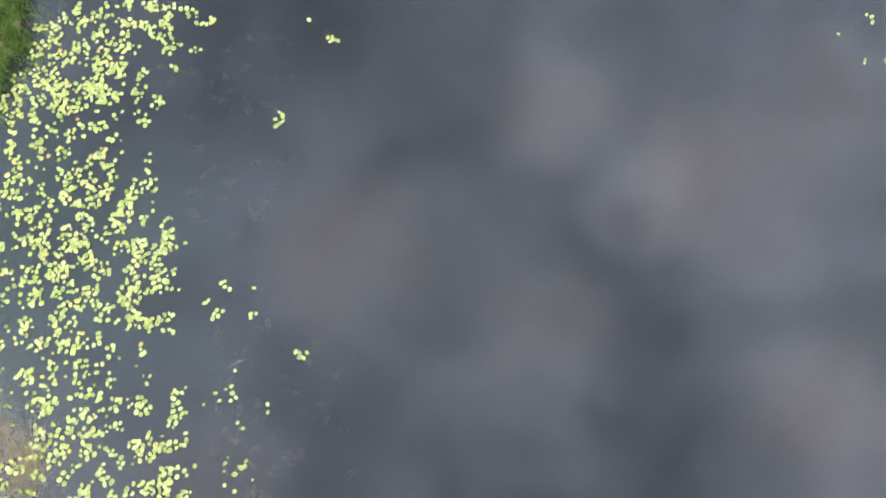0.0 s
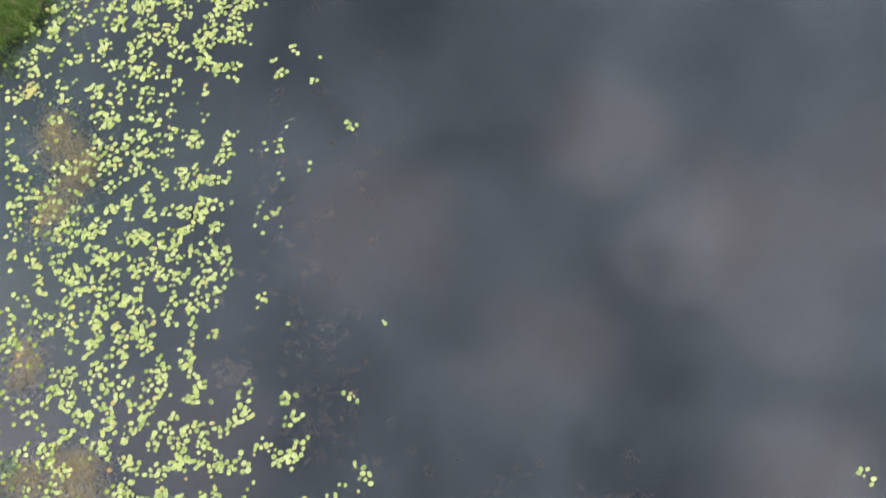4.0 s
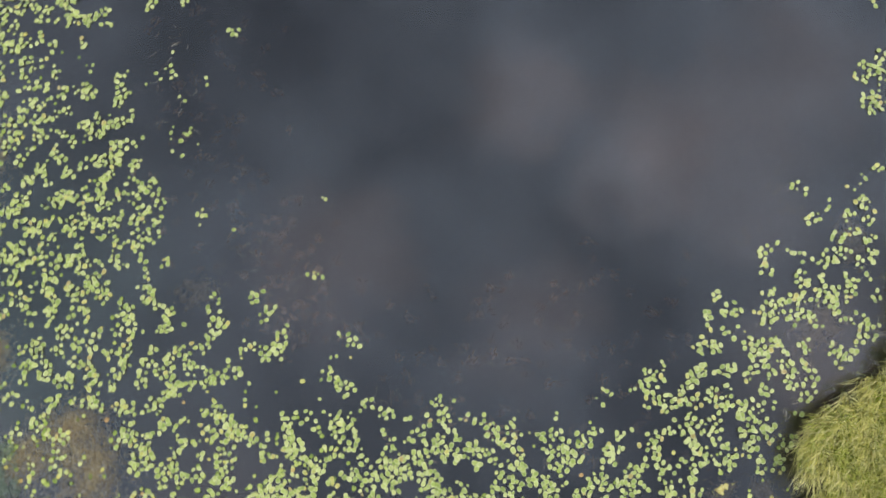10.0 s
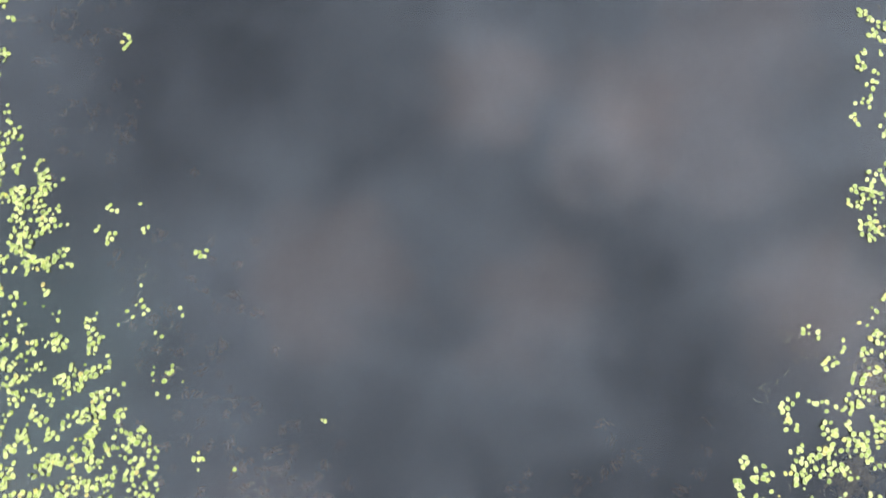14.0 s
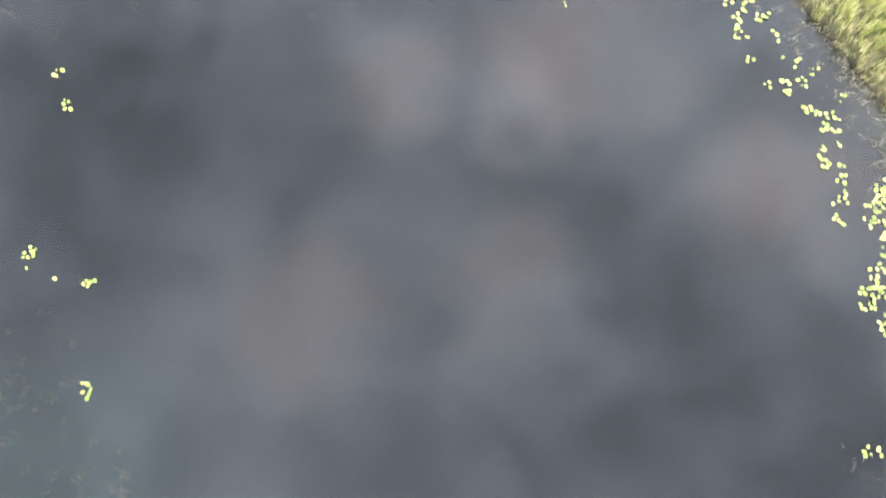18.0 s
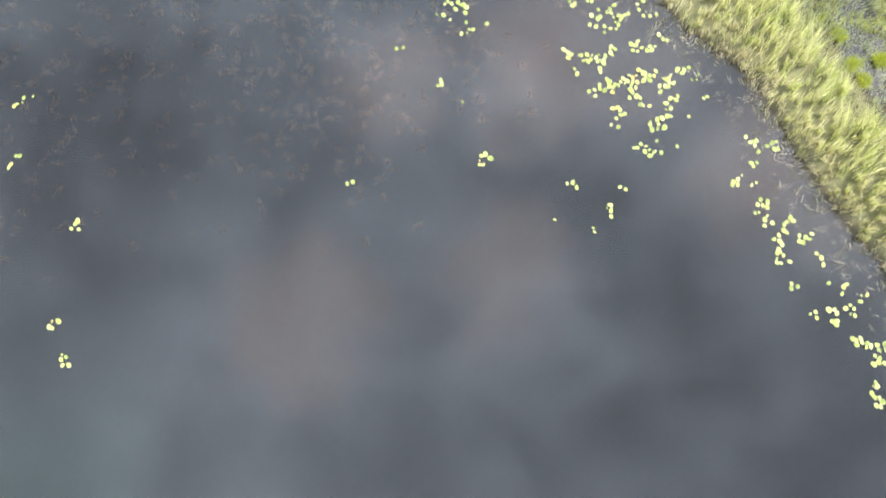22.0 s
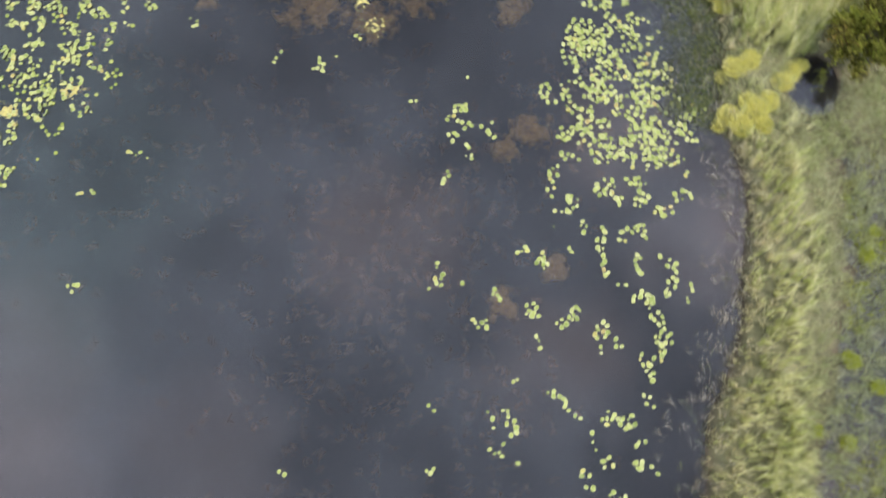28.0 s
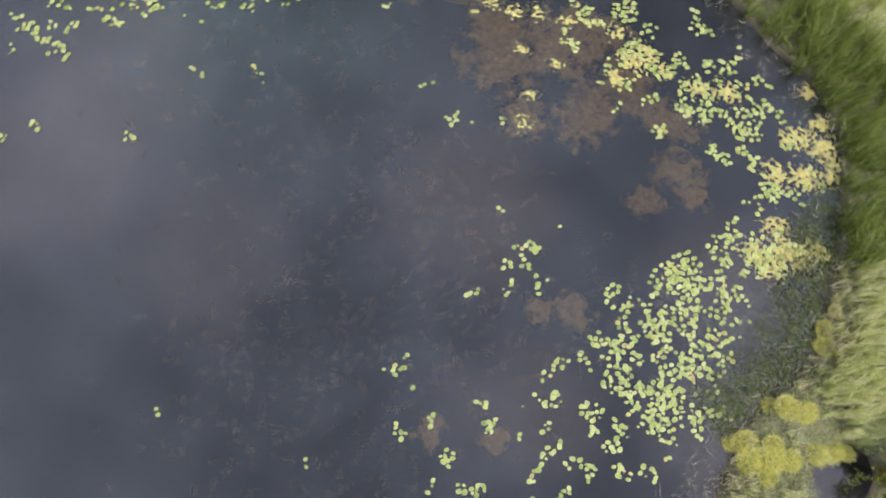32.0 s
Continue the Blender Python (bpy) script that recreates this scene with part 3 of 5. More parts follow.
lily_bed([(-4.01, -12.46, 2), (-3.58, -12.59, 1), (-4.71, -12.65, 3), (-4.71, -12.65, 3), (-4.28, -12.72, 3), (-4.73, -12.99, 7), (-3.87, -13.07, 3), (-4.75, -13.40, 5), (-4.58, -13.42, 10), (-4.42, -13.60, 4), (-4.69, -13.75, 4), (-4.19, -13.96, 4), (-3.68, -14.09, 4), (-5.23, -14.28, 10), (-4.12, -14.30, 14), (-4.81, -14.32, 3), (-4.99, -14.55, 5), (-5.42, -14.59, 14), (-5.93, -14.70, 8)])
lily_bed([(-6.66, -11.78, 4), (-6.84, -12.10, 8), (-7.80, -12.18, 2), (-7.28, -12.32, 1), (-6.42, -12.40, 8), (-6.26, -12.59, 8), (-6.86, -12.61, 4), (-6.10, -12.77, 4), (-6.96, -12.77, 7), (-7.39, -12.81, 2), (-5.85, -12.96, 5), (-6.63, -13.14, 16), (-5.43, -13.17, 5), (-7.32, -13.24, 3), (-6.56, -13.57, 5), (-5.45, -13.59, 4), (-7.59, -13.72, 7), (-6.75, -14.05, 5), (-7.01, -14.11, 12)])
lily_bed([(-9.50, -11.33, 9), (-9.42, -11.68, 9), (-8.23, -12.14, 7), (-9.43, -12.20, 10), (-9.69, -12.26, 4), (-8.57, -12.28, 5), (-9.27, -12.46, 4), (-8.84, -12.59, 4), (-8.93, -12.75, 6), (-7.90, -12.85, 4), (-9.11, -12.99, 14), (-8.17, -13.08, 8), (-9.37, -13.21, 5), (-8.52, -13.46, 8), (-8.18, -13.58, 5), (-8.62, -13.79, 3), (-9.13, -13.98, 3), (-9.73, -14.01, 4), (-9.73, -14.34, 2)])
lily_bed([(-6.26, -10.69, 3), (-6.10, -10.97, 6), (-5.68, -11.36, 1), (-5.88, -11.82, 1)])
lily_bed([(-6.35, -8.64, 4), (-6.37, -9.18, 9), (-6.47, -9.53, 5), (-6.75, -9.85, 7), (-7.81, -10.02, 8), (-7.02, -10.09, 5), (-7.47, -10.22, 7), (-7.39, -10.49, 6), (-8.18, -10.51, 14), (-6.96, -10.71, 3), (-7.40, -10.84, 6), (-7.93, -11.05, 9), (-6.80, -11.07, 14), (-7.67, -11.16, 6), (-8.29, -11.28, 5), (-8.64, -11.50, 9)])
lily_bed([(-4.37, -9.87, 2), (-4.47, -10.07, 3), (-4.48, -10.21, 3), (-4.66, -10.23, 3), (-5.72, -10.30, 6), (-5.20, -10.44, 10), (-4.85, -10.56, 7), (-4.60, -10.68, 2)])
lily_bed([(-12.37, -9.04, 3), (-10.17, -9.17, 4), (-12.02, -9.26, 14), (-10.70, -9.29, 6), (-11.31, -9.41, 5), (-10.26, -9.60, 4), (-9.82, -9.64, 4), (-12.37, -9.75, 8), (-11.75, -9.81, 8), (-10.79, -9.81, 6), (-11.66, -10.08, 7), (-10.27, -10.22, 9), (-11.14, -10.31, 8), (-10.53, -10.45, 6), (-10.36, -10.82, 4), (-10.54, -11.06, 6), (-10.28, -11.26, 5)])
lily_bed([(-8.44, -7.03, 4), (-8.35, -7.45, 3), (-8.36, -7.63, 1), (-8.63, -7.79, 2), (-8.46, -8.07, 8), (-8.29, -8.45, 8), (-9.18, -8.46, 10), (-7.86, -8.85, 8), (-9.01, -8.92, 7), (-9.46, -9.06, 4), (-7.43, -9.22, 1), (-8.49, -9.24, 2), (-8.05, -9.28, 4), (-9.29, -9.52, 6), (-9.30, -9.96, 12), (-9.48, -10.21, 4), (-9.75, -10.53, 9)])
lily_bed([(-8.87, -6.38, 2), (-8.03, -6.39, 4), (-10.75, -6.54, 12), (-9.30, -6.67, 8), (-10.40, -6.71, 8), (-9.78, -6.94, 4), (-9.12, -7.00, 4), (-10.38, -7.12, 5), (-10.05, -7.28, 6), (-9.96, -7.56, 8), (-9.61, -7.60, 3), (-10.23, -7.63, 6), (-10.59, -7.78, 14), (-9.79, -7.95, 7), (-10.77, -8.21, 4), (-10.33, -8.35, 5)])
lily_bed([(-11.94, -5.18, 10), (-11.49, -5.36, 5), (-10.38, -5.40, 18), (-11.99, -5.59, 5), (-11.22, -5.62, 5), (-10.62, -5.64, 6), (-12.23, -5.91, 9), (-11.45, -6.11, 8), (-12.63, -6.23, 9), (-12.03, -6.33, 5), (-12.27, -6.57, 4), (-12.68, -6.79, 8)])
lily_bed([(-7.91, -4.83, 5), (-9.11, -4.87, 6), (-9.63, -4.93, 10), (-8.59, -4.97, 6), (-7.72, -5.33, 5), (-8.32, -5.39, 7), (-9.09, -5.45, 5), (-9.17, -5.70, 3), (-8.48, -5.72, 5), (-7.62, -5.75, 2), (-9.68, -5.76, 10), (-8.65, -5.88, 4), (-9.33, -5.94, 7), (-8.04, -5.98, 5), (-10.30, -6.33, 4), (-8.46, -6.38, 9)])
lily_bed([(-9.12, -2.21, 10), (-9.56, -2.37, 13), (-8.85, -2.39, 8), (-9.81, -2.62, 3), (-8.04, -3.00, 1), (-8.83, -3.17, 9), (-8.39, -3.19, 3), (-8.99, -3.43, 6), (-9.51, -3.49, 4), (-9.25, -3.59, 14), (-8.20, -3.68, 2), (-8.45, -3.88, 5), (-9.39, -4.26, 10), (-8.44, -4.30, 3), (-9.56, -4.43, 6), (-8.87, -4.54, 3), (-8.08, -4.65, 9)])
lily_bed([(-11.32, -2.30, 9), (-10.71, -2.32, 6), (-10.00, -2.35, 2), (-10.25, -2.69, 4), (-10.85, -2.84, 4), (-11.02, -3.09, 2), (-10.65, -3.37, 5), (-11.35, -3.43, 8), (-10.03, -3.56, 4), (-11.85, -3.75, 6), (-11.24, -3.77, 6), (-10.54, -3.80, 5), (-10.00, -4.33, 1), (-10.94, -4.55, 14), (-10.68, -4.56, 8), (-10.32, -4.74, 6)])
lily_bed([(-7.11, -3.01, 3), (-6.68, -3.21, 5), (-6.30, -3.54, 1), (-7.15, -3.63, 1), (-6.85, -3.84, 1)])
lily_bed([(-10.65, 1.94, 5), (-10.91, 1.67, 4), (-11.05, 1.02, 4), (-10.67, 0.64, 4), (-11.01, 0.19, 3), (-10.54, -0.19, 3), (-10.71, -0.46, 3), (-8.29, -0.64, 1), (-11.05, -0.71, 4), (-8.55, -0.90, 7), (-10.51, -1.00, 5), (-11.03, -1.25, 6), (-8.53, -1.43, 7), (-10.39, -1.63, 4), (-8.79, -1.69, 4), (-10.82, -1.70, 9), (-8.33, -2.15, 3)])
lily_bed([(-8.90, 1.53, 7), (-9.72, 1.53, 14), (-10.08, 1.45, 3), (-9.35, 1.42, 6), (-8.71, 1.21, 2), (-8.98, 1.16, 1)])
lily_bed([(-8.85, 4.46, 10), (-8.89, 3.97, 12), (-9.81, 3.91, 14), (-8.51, 3.86, 3), (-10.28, 3.83, 2), (-9.06, 3.69, 8), (-9.43, 3.51, 5), (-9.88, 3.33, 9), (-9.14, 3.31, 12), (-9.78, 3.04, 3), (-8.86, 3.01, 7), (-9.30, 2.68, 8), (-10.04, 2.58, 14), (-8.90, 2.53, 6), (-8.47, 2.42, 1), (-9.93, 2.29, 12), (-10.20, 2.11, 4)])
lily_bed([(-10.48, 8.36, 3), (-11.42, 8.08, 5), (-10.94, 8.06, 4), (-10.54, 7.60, 4), (-10.90, 7.14, 5), (-11.36, 6.85, 9), (-10.63, 6.72, 5), (-11.72, 6.56, 7), (-12.38, 6.48, 5), (-10.66, 6.22, 5), (-11.22, 6.04, 10), (-12.07, 5.97, 14), (-10.83, 5.72, 6), (-11.76, 5.56, 4), (-11.38, 5.54, 5), (-11.09, 5.33, 3), (-10.23, 5.00, 22), (-11.54, 4.95, 7), (-10.51, 4.92, 6), (-11.34, 4.65, 5), (-11.99, 4.58, 5), (-10.77, 4.53, 3), (-10.85, 4.24, 3), (-11.96, 4.09, 10), (-11.48, 3.88, 25)])
lily_bed([(-9.37, 6.98, 1), (-9.45, 6.68, 2), (-9.48, 6.37, 2), (-9.62, 5.97, 8), (-9.24, 5.96, 3), (-9.89, 5.68, 7)])
lily_bed([(-9.66, 9.66, 5), (-9.73, 9.24, 6), (-9.73, 8.85, 3), (-9.14, 8.73, 8)])
lily_bed([(-10.26, 12.41, 5), (-10.91, 12.11, 5), (-11.22, 11.99, 5), (-10.53, 11.85, 5), (-10.91, 11.43, 5), (-11.17, 11.20, 5), (-10.79, 11.11, 3), (-10.52, 10.80, 4), (-10.97, 10.51, 8), (-11.16, 10.26, 5), (-10.78, 10.11, 9), (-10.51, 9.98, 10), (-11.23, 9.84, 4), (-11.15, 9.41, 18), (-11.36, 9.17, 5), (-11.02, 9.14, 10), (-10.47, 9.10, 4), (-10.69, 8.98, 9), (-11.09, 8.79, 3)])
lily_bed([(-9.39, 12.30, 5), (-9.99, 12.29, 3), (-8.60, 12.11, 3), (-9.04, 12.11, 7), (-8.04, 11.90, 7), (-8.73, 11.71, 5), (-9.93, 11.66, 8), (-7.68, 11.52, 2), (-9.46, 11.52, 7), (-7.35, 11.50, 5), (-10.20, 11.41, 5), (-8.79, 11.32, 9), (-9.20, 11.08, 4), (-10.25, 10.94, 4), (-8.87, 10.87, 6), (-9.98, 10.76, 7), (-8.45, 10.74, 3), (-8.74, 10.58, 5), (-10.25, 10.11, 4), (-10.25, 9.90, 4)])
lily_bed([(1.52, -15.09, 4), (1.85, -15.20, 6), (3.03, -15.31, 7), (2.16, -15.48, 7), (0.20, -15.54, 6), (1.12, -15.62, 3), (2.38, -15.74, 9), (1.78, -15.77, 8), (1.44, -15.82, 12), (0.08, -15.85, 5), (2.95, -15.96, 5), (2.60, -16.01, 9), (0.32, -16.03, 14), (0.90, -16.09, 7), (2.73, -16.35, 8), (1.03, -16.43, 4), (1.54, -16.47, 8), (2.53, -16.65, 5), (1.84, -16.75, 4)])
lily_bed([(-0.07, -13.01, 9), (-0.45, -13.31, 2), (-1.05, -13.34, 2), (-0.91, -13.69, 9), (-0.28, -14.25, 10), (-0.71, -14.29, 14), (-1.49, -14.47, 8), (-0.04, -14.53, 7), (-0.99, -14.60, 8), (-1.68, -14.62, 18), (-0.86, -15.03, 10), (-0.62, -15.21, 12), (-0.57, -15.54, 18), (-1.68, -15.68, 5), (-1.27, -15.80, 3), (-0.77, -15.85, 8), (-1.12, -16.06, 9), (-1.63, -16.09, 6), (-0.46, -16.20, 6), (-1.81, -16.23, 4)])
lily_bed([(-3.09, -12.97, 14), (-2.93, -13.16, 6), (-3.29, -13.29, 3), (-2.88, -13.59, 7), (-3.16, -13.89, 6), (-2.66, -14.11, 5), (-1.82, -14.27, 14), (-2.52, -14.45, 2), (-3.03, -14.49, 8), (-2.03, -14.75, 12), (-2.38, -14.88, 4), (-1.89, -15.09, 10), (-2.65, -15.10, 14), (-3.25, -15.21, 5), (-3.43, -15.35, 4), (-2.60, -15.51, 6), (-2.45, -15.85, 14), (-2.20, -15.87, 8), (-2.65, -16.23, 5)])
lily_bed([(0.36, -12.97, 1), (-0.03, -13.44, 7), (0.57, -13.50, 3), (1.24, -13.73, 6), (0.89, -13.78, 3), (2.08, -13.89, 2), (0.10, -13.96, 6), (1.88, -14.13, 4), (1.52, -14.26, 4), (2.29, -14.33, 2), (1.43, -14.33, 8), (0.66, -14.34, 4), (2.96, -14.48, 9), (0.39, -14.48, 8), (1.92, -14.55, 3), (1.06, -14.63, 9), (1.98, -14.80, 5), (0.69, -14.84, 4), (2.81, -14.96, 6)])
lily_bed([(-2.38, -12.62, 4), (-2.12, -12.64, 2), (-1.72, -13.02, 7), (-1.76, -13.61, 4)])
lily_bed([(-2.48, -10.62, 8), (-3.04, -11.00, 2), (-2.52, -11.14, 1), (-3.25, -11.50, 6), (-3.01, -11.79, 2), (-2.82, -12.06, 8)])
lily_bed([(-2.55, 19.30, 3), (-1.43, 19.07, 4), (-1.78, 18.98, 6), (-2.27, 18.87, 5), (-2.77, 18.77, 6), (-3.12, 18.67, 6), (-3.62, 18.57, 4)])
lily_bed([(-1.92, 22.37, 5), (-1.44, 22.35, 4), (-0.98, 22.34, 7), (-1.43, 21.86, 4)])
lily_bed([(-2.10, 25.69, 8), (-2.71, 25.24, 6), (-3.40, 25.22, 8), (-2.19, 25.18, 9), (-4.22, 24.89, 4), (-3.09, 24.80, 7), (-2.35, 24.74, 5), (-3.72, 24.69, 4), (-1.89, 24.42, 16), (-2.11, 24.07, 6), (-1.73, 23.71, 2), (-0.95, 23.58, 10), (-1.38, 23.38, 4), (-2.17, 23.36, 5), (-2.48, 23.30, 14), (-2.61, 23.01, 3)])
lily_bed([(0.77, 25.53, 6), (-1.16, 25.51, 6), (-0.98, 25.26, 2), (-0.48, 25.19, 8), (0.57, 25.15, 2), (0.27, 25.10, 5), (-0.06, 25.08, 5), (1.18, 25.04, 2), (0.84, 24.66, 2), (-0.08, 24.61, 14), (1.34, 24.58, 5), (-1.07, 24.41, 4), (-0.49, 24.39, 7), (-1.02, 24.33, 3), (-0.13, 24.20, 3)])
lily_bed([(0.05, 27.44, 6), (-0.90, 27.41, 6), (0.39, 27.28, 6), (0.90, 27.20, 4), (-0.90, 26.81, 5), (0.59, 26.81, 8), (0.12, 26.66, 4), (-1.01, 26.63, 6), (0.51, 26.42, 8), (-1.68, 26.27, 10), (0.10, 26.19, 6), (-1.03, 26.16, 4), (-0.01, 26.02, 3), (-1.36, 25.98, 6), (-0.71, 25.87, 7), (-0.17, 25.75, 3)])
lily_bed([(6.84, -14.94, 3), (6.41, -14.98, 4), (6.14, -15.04, 7), (7.17, -15.05, 12), (7.76, -15.11, 14), (7.94, -15.62, 5), (7.25, -15.64, 7), (6.05, -15.69, 8), (6.96, -15.86, 4), (8.07, -15.88, 8), (7.54, -15.99, 6), (6.42, -16.05, 3), (7.09, -16.11, 4), (8.18, -16.22, 6), (7.75, -16.26, 3), (6.93, -16.59, 5), (6.59, -16.64, 3), (6.07, -16.67, 9), (6.13, -16.83, 8), (6.98, -16.83, 4)])
lily_bed([(3.26, -14.09, 3), (3.38, -14.52, 2), (4.32, -14.61, 4), (3.79, -14.73, 6), (4.11, -14.84, 5), (3.42, -14.94, 6), (3.55, -15.20, 8), (5.84, -15.34, 6), (3.26, -15.50, 6), (5.60, -15.81, 4), (5.25, -15.94, 4), (5.15, -16.01, 8), (4.04, -16.07, 14), (5.98, -16.17, 6), (3.52, -16.18, 4), (4.84, -16.39, 12), (4.25, -16.41, 6), (5.43, -16.44, 4), (3.11, -16.70, 6)])
lily_bed([(8.08, -14.22, 8), (8.40, -14.33, 10), (8.28, -14.57, 5), (9.20, -14.75, 10), (8.76, -14.79, 8), (9.04, -15.15, 5), (9.44, -15.35, 8), (8.88, -15.63, 14), (9.38, -15.68, 6), (9.86, -15.89, 5), (10.20, -15.92, 4), (8.74, -15.95, 6), (9.02, -16.30, 4), (9.61, -16.36, 4), (9.48, -16.59, 6), (8.96, -16.62, 3)])
lily_bed([(5.24, -14.78, 4), (5.02, -15.09, 3), (4.75, -15.23, 9), (4.62, -15.55, 4)])
lily_bed([(8.24, -12.70, 8), (7.96, -12.76, 3), (8.47, -12.89, 6), (6.66, -13.32, 9), (6.22, -13.36, 8), (8.04, -13.37, 4), (7.76, -13.51, 8), (8.71, -13.52, 8), (8.27, -13.56, 3), (7.56, -13.66, 9), (6.08, -13.69, 1), (5.73, -13.74, 2), (6.23, -13.87, 4), (7.15, -14.04, 4), (6.88, -14.10, 14), (6.01, -14.19, 2), (6.43, -14.23, 5), (7.46, -14.33, 9)])
lily_bed([(8.91, -11.28, 5), (9.36, -11.76, 6), (8.56, -11.77, 2), (9.07, -11.91, 4), (9.41, -11.94, 3), (8.52, -12.03, 5), (9.05, -12.52, 4), (9.49, -12.56, 3), (9.59, -13.00, 9), (10.19, -13.06, 10), (10.52, -13.18, 6), (9.73, -13.19, 10), (11.21, -13.24, 6), (9.86, -13.46, 4), (10.41, -13.77, 6), (11.01, -13.82, 3), (9.36, -13.83, 8), (9.95, -13.89, 5), (10.64, -13.96, 7), (11.15, -14.01, 5), (10.49, -14.28, 6), (11.09, -14.34, 4), (9.70, -14.37, 6), (11.23, -14.52, 2), (10.93, -14.74, 6), (9.86, -14.89, 2)])
lily_bed([(10.58, 33.29, 3), (13.21, 33.27, 2), (13.86, 33.23, 9), (12.75, 33.19, 7), (10.86, 33.19, 5), (11.12, 33.18, 5), (11.88, 33.03, 9), (13.26, 32.80, 9), (10.65, 32.79, 9), (13.51, 32.71, 6), (10.89, 32.54, 6), (11.50, 32.40, 3), (10.69, 31.96, 5), (11.45, 31.92, 7), (11.25, 31.70, 2), (10.98, 31.44, 2)])
lily_bed([(8.93, 32.90, 3), (8.65, 32.74, 3), (9.25, 32.69, 6), (8.44, 32.63, 4), (8.87, 32.60, 6)])
lily_bed([(9.75, 34.04, 2), (9.52, 33.73, 12), (9.85, 33.68, 8), (9.31, 33.42, 2), (9.55, 33.33, 2)])
lily_bed([(13.16, -11.78, 9), (12.45, -11.80, 9), (10.94, -11.83, 7), (11.54, -11.89, 8), (11.96, -12.01, 3), (10.20, -12.02, 5), (12.92, -12.11, 3), (12.38, -12.14, 7), (10.70, -12.15, 8), (11.13, -12.20, 3), (10.34, -12.21, 10), (11.55, -12.32, 6), (12.50, -12.42, 4), (11.09, -12.45, 4), (11.75, -12.69, 4), (13.14, -12.74, 3), (12.70, -12.78, 4), (13.53, -13.04, 2), (13.06, -13.16, 9), (13.37, -13.37, 3), (12.82, -13.48, 6), (12.10, -13.59, 9), (12.41, -13.79, 4), (12.21, -13.94, 5)])
lily_bed([(14.40, -8.55, 3), (13.96, -8.70, 2), (14.21, -9.23, 8), (13.68, -9.62, 5), (14.26, -9.79, 6), (13.65, -10.14, 6), (13.09, -10.16, 5), (14.08, -10.45, 5), (11.45, -10.46, 2), (11.80, -10.49, 3), (12.88, -10.51, 4), (13.02, -10.70, 3), (11.84, -10.76, 1), (13.26, -10.81, 3), (12.63, -10.84, 8), (12.35, -10.90, 3), (14.03, -10.98, 6), (13.65, -11.12, 4), (11.66, -11.28, 8), (13.05, -11.41, 3), (12.34, -11.43, 4), (13.75, -11.48, 2), (10.72, -11.54, 2), (11.96, -11.57, 4), (10.45, -11.60, 5)])
lily_bed([(16.49, -4.58, 2), (17.02, -4.63, 5), (16.14, -4.64, 5), (15.55, -4.81, 6), (16.63, -4.90, 7), (15.94, -5.02, 4), (15.66, -5.15, 10), (15.15, -5.16, 3), (16.03, -5.22, 6), (15.71, -5.70, 4), (15.33, -5.92, 4), (15.12, -5.92, 2), (15.54, -6.17, 12), (15.17, -6.20, 3), (15.39, -6.33, 3)])
lily_bed([(18.09, -2.77, 6), (18.43, -2.81, 4), (17.80, -2.89, 3), (17.60, -3.02, 7), (18.41, -3.14, 4), (17.81, -3.19, 3), (18.04, -3.21, 4), (17.15, -3.25, 3), (17.40, -3.41, 3), (17.10, -3.51, 1), (17.52, -3.62, 2), (17.75, -3.69, 4), (17.08, -3.93, 1), (17.27, -4.08, 5), (16.90, -4.30, 3), (17.19, -4.41, 6)])
lily_bed([(18.29, 0.53, 7), (18.62, 0.09, 5), (18.23, -0.17, 4), (18.80, -0.29, 1), (18.47, -0.54, 3), (17.83, -0.63, 3), (18.16, -0.79, 2), (17.46, -1.03, 6), (17.82, -1.34, 2), (17.69, -1.77, 1), (17.47, -1.80, 4), (17.29, -2.11, 1), (16.72, -2.18, 1), (17.06, -2.23, 4), (17.09, -2.47, 1), (16.42, -2.58, 3), (16.51, -2.87, 1)])
lily_bed([(18.83, 2.41, 1), (19.07, 1.96, 3), (19.27, 1.49, 2), (19.47, 1.39, 1), (18.81, 1.36, 5)])
lily_bed([(19.07, 5.53, 5), (18.66, 5.32, 2), (18.75, 5.02, 4), (19.25, 4.57, 4), (18.84, 4.48, 3), (18.49, 4.25, 5), (18.26, 3.90, 6)])
lily_bed([(17.48, 11.60, 3), (17.93, 11.49, 8), (18.40, 11.31, 8), (18.86, 11.09, 10), (18.39, 10.85, 4), (19.30, 10.84, 5), (18.45, 10.44, 4), (19.37, 10.37, 6), (20.19, 10.34, 4), (19.72, 10.33, 6), (18.55, 10.14, 1), (20.33, 9.84, 3), (19.30, 9.78, 4), (18.87, 9.62, 5), (18.34, 9.53, 8), (17.41, 9.19, 9), (17.93, 9.14, 1), (17.77, 8.76, 1), (18.30, 8.60, 1)])
lily_bed([(17.78, 13.12, 4), (18.03, 12.85, 1), (17.54, 12.54, 2), (18.25, 12.49, 8), (18.86, 12.18, 4), (18.39, 12.17, 6)])
lily_bed([(19.64, 14.01, 3), (19.35, 13.56, 4), (19.92, 13.35, 4), (18.98, 13.33, 2), (19.55, 12.93, 10), (20.10, 12.91, 2), (20.66, 12.89, 4), (20.60, 12.54, 3), (20.85, 12.27, 1)])
lily_bed([(15.39, 16.97, 1), (16.08, 16.81, 8), (15.61, 16.70, 2), (16.26, 16.55, 2), (15.96, 16.13, 1), (15.79, 15.81, 4)])
lily_bed([(13.37, 26.21, 7), (13.12, 25.82, 4), (13.68, 25.71, 4), (13.31, 25.22, 4), (13.78, 24.98, 2), (13.90, 24.61, 3)])
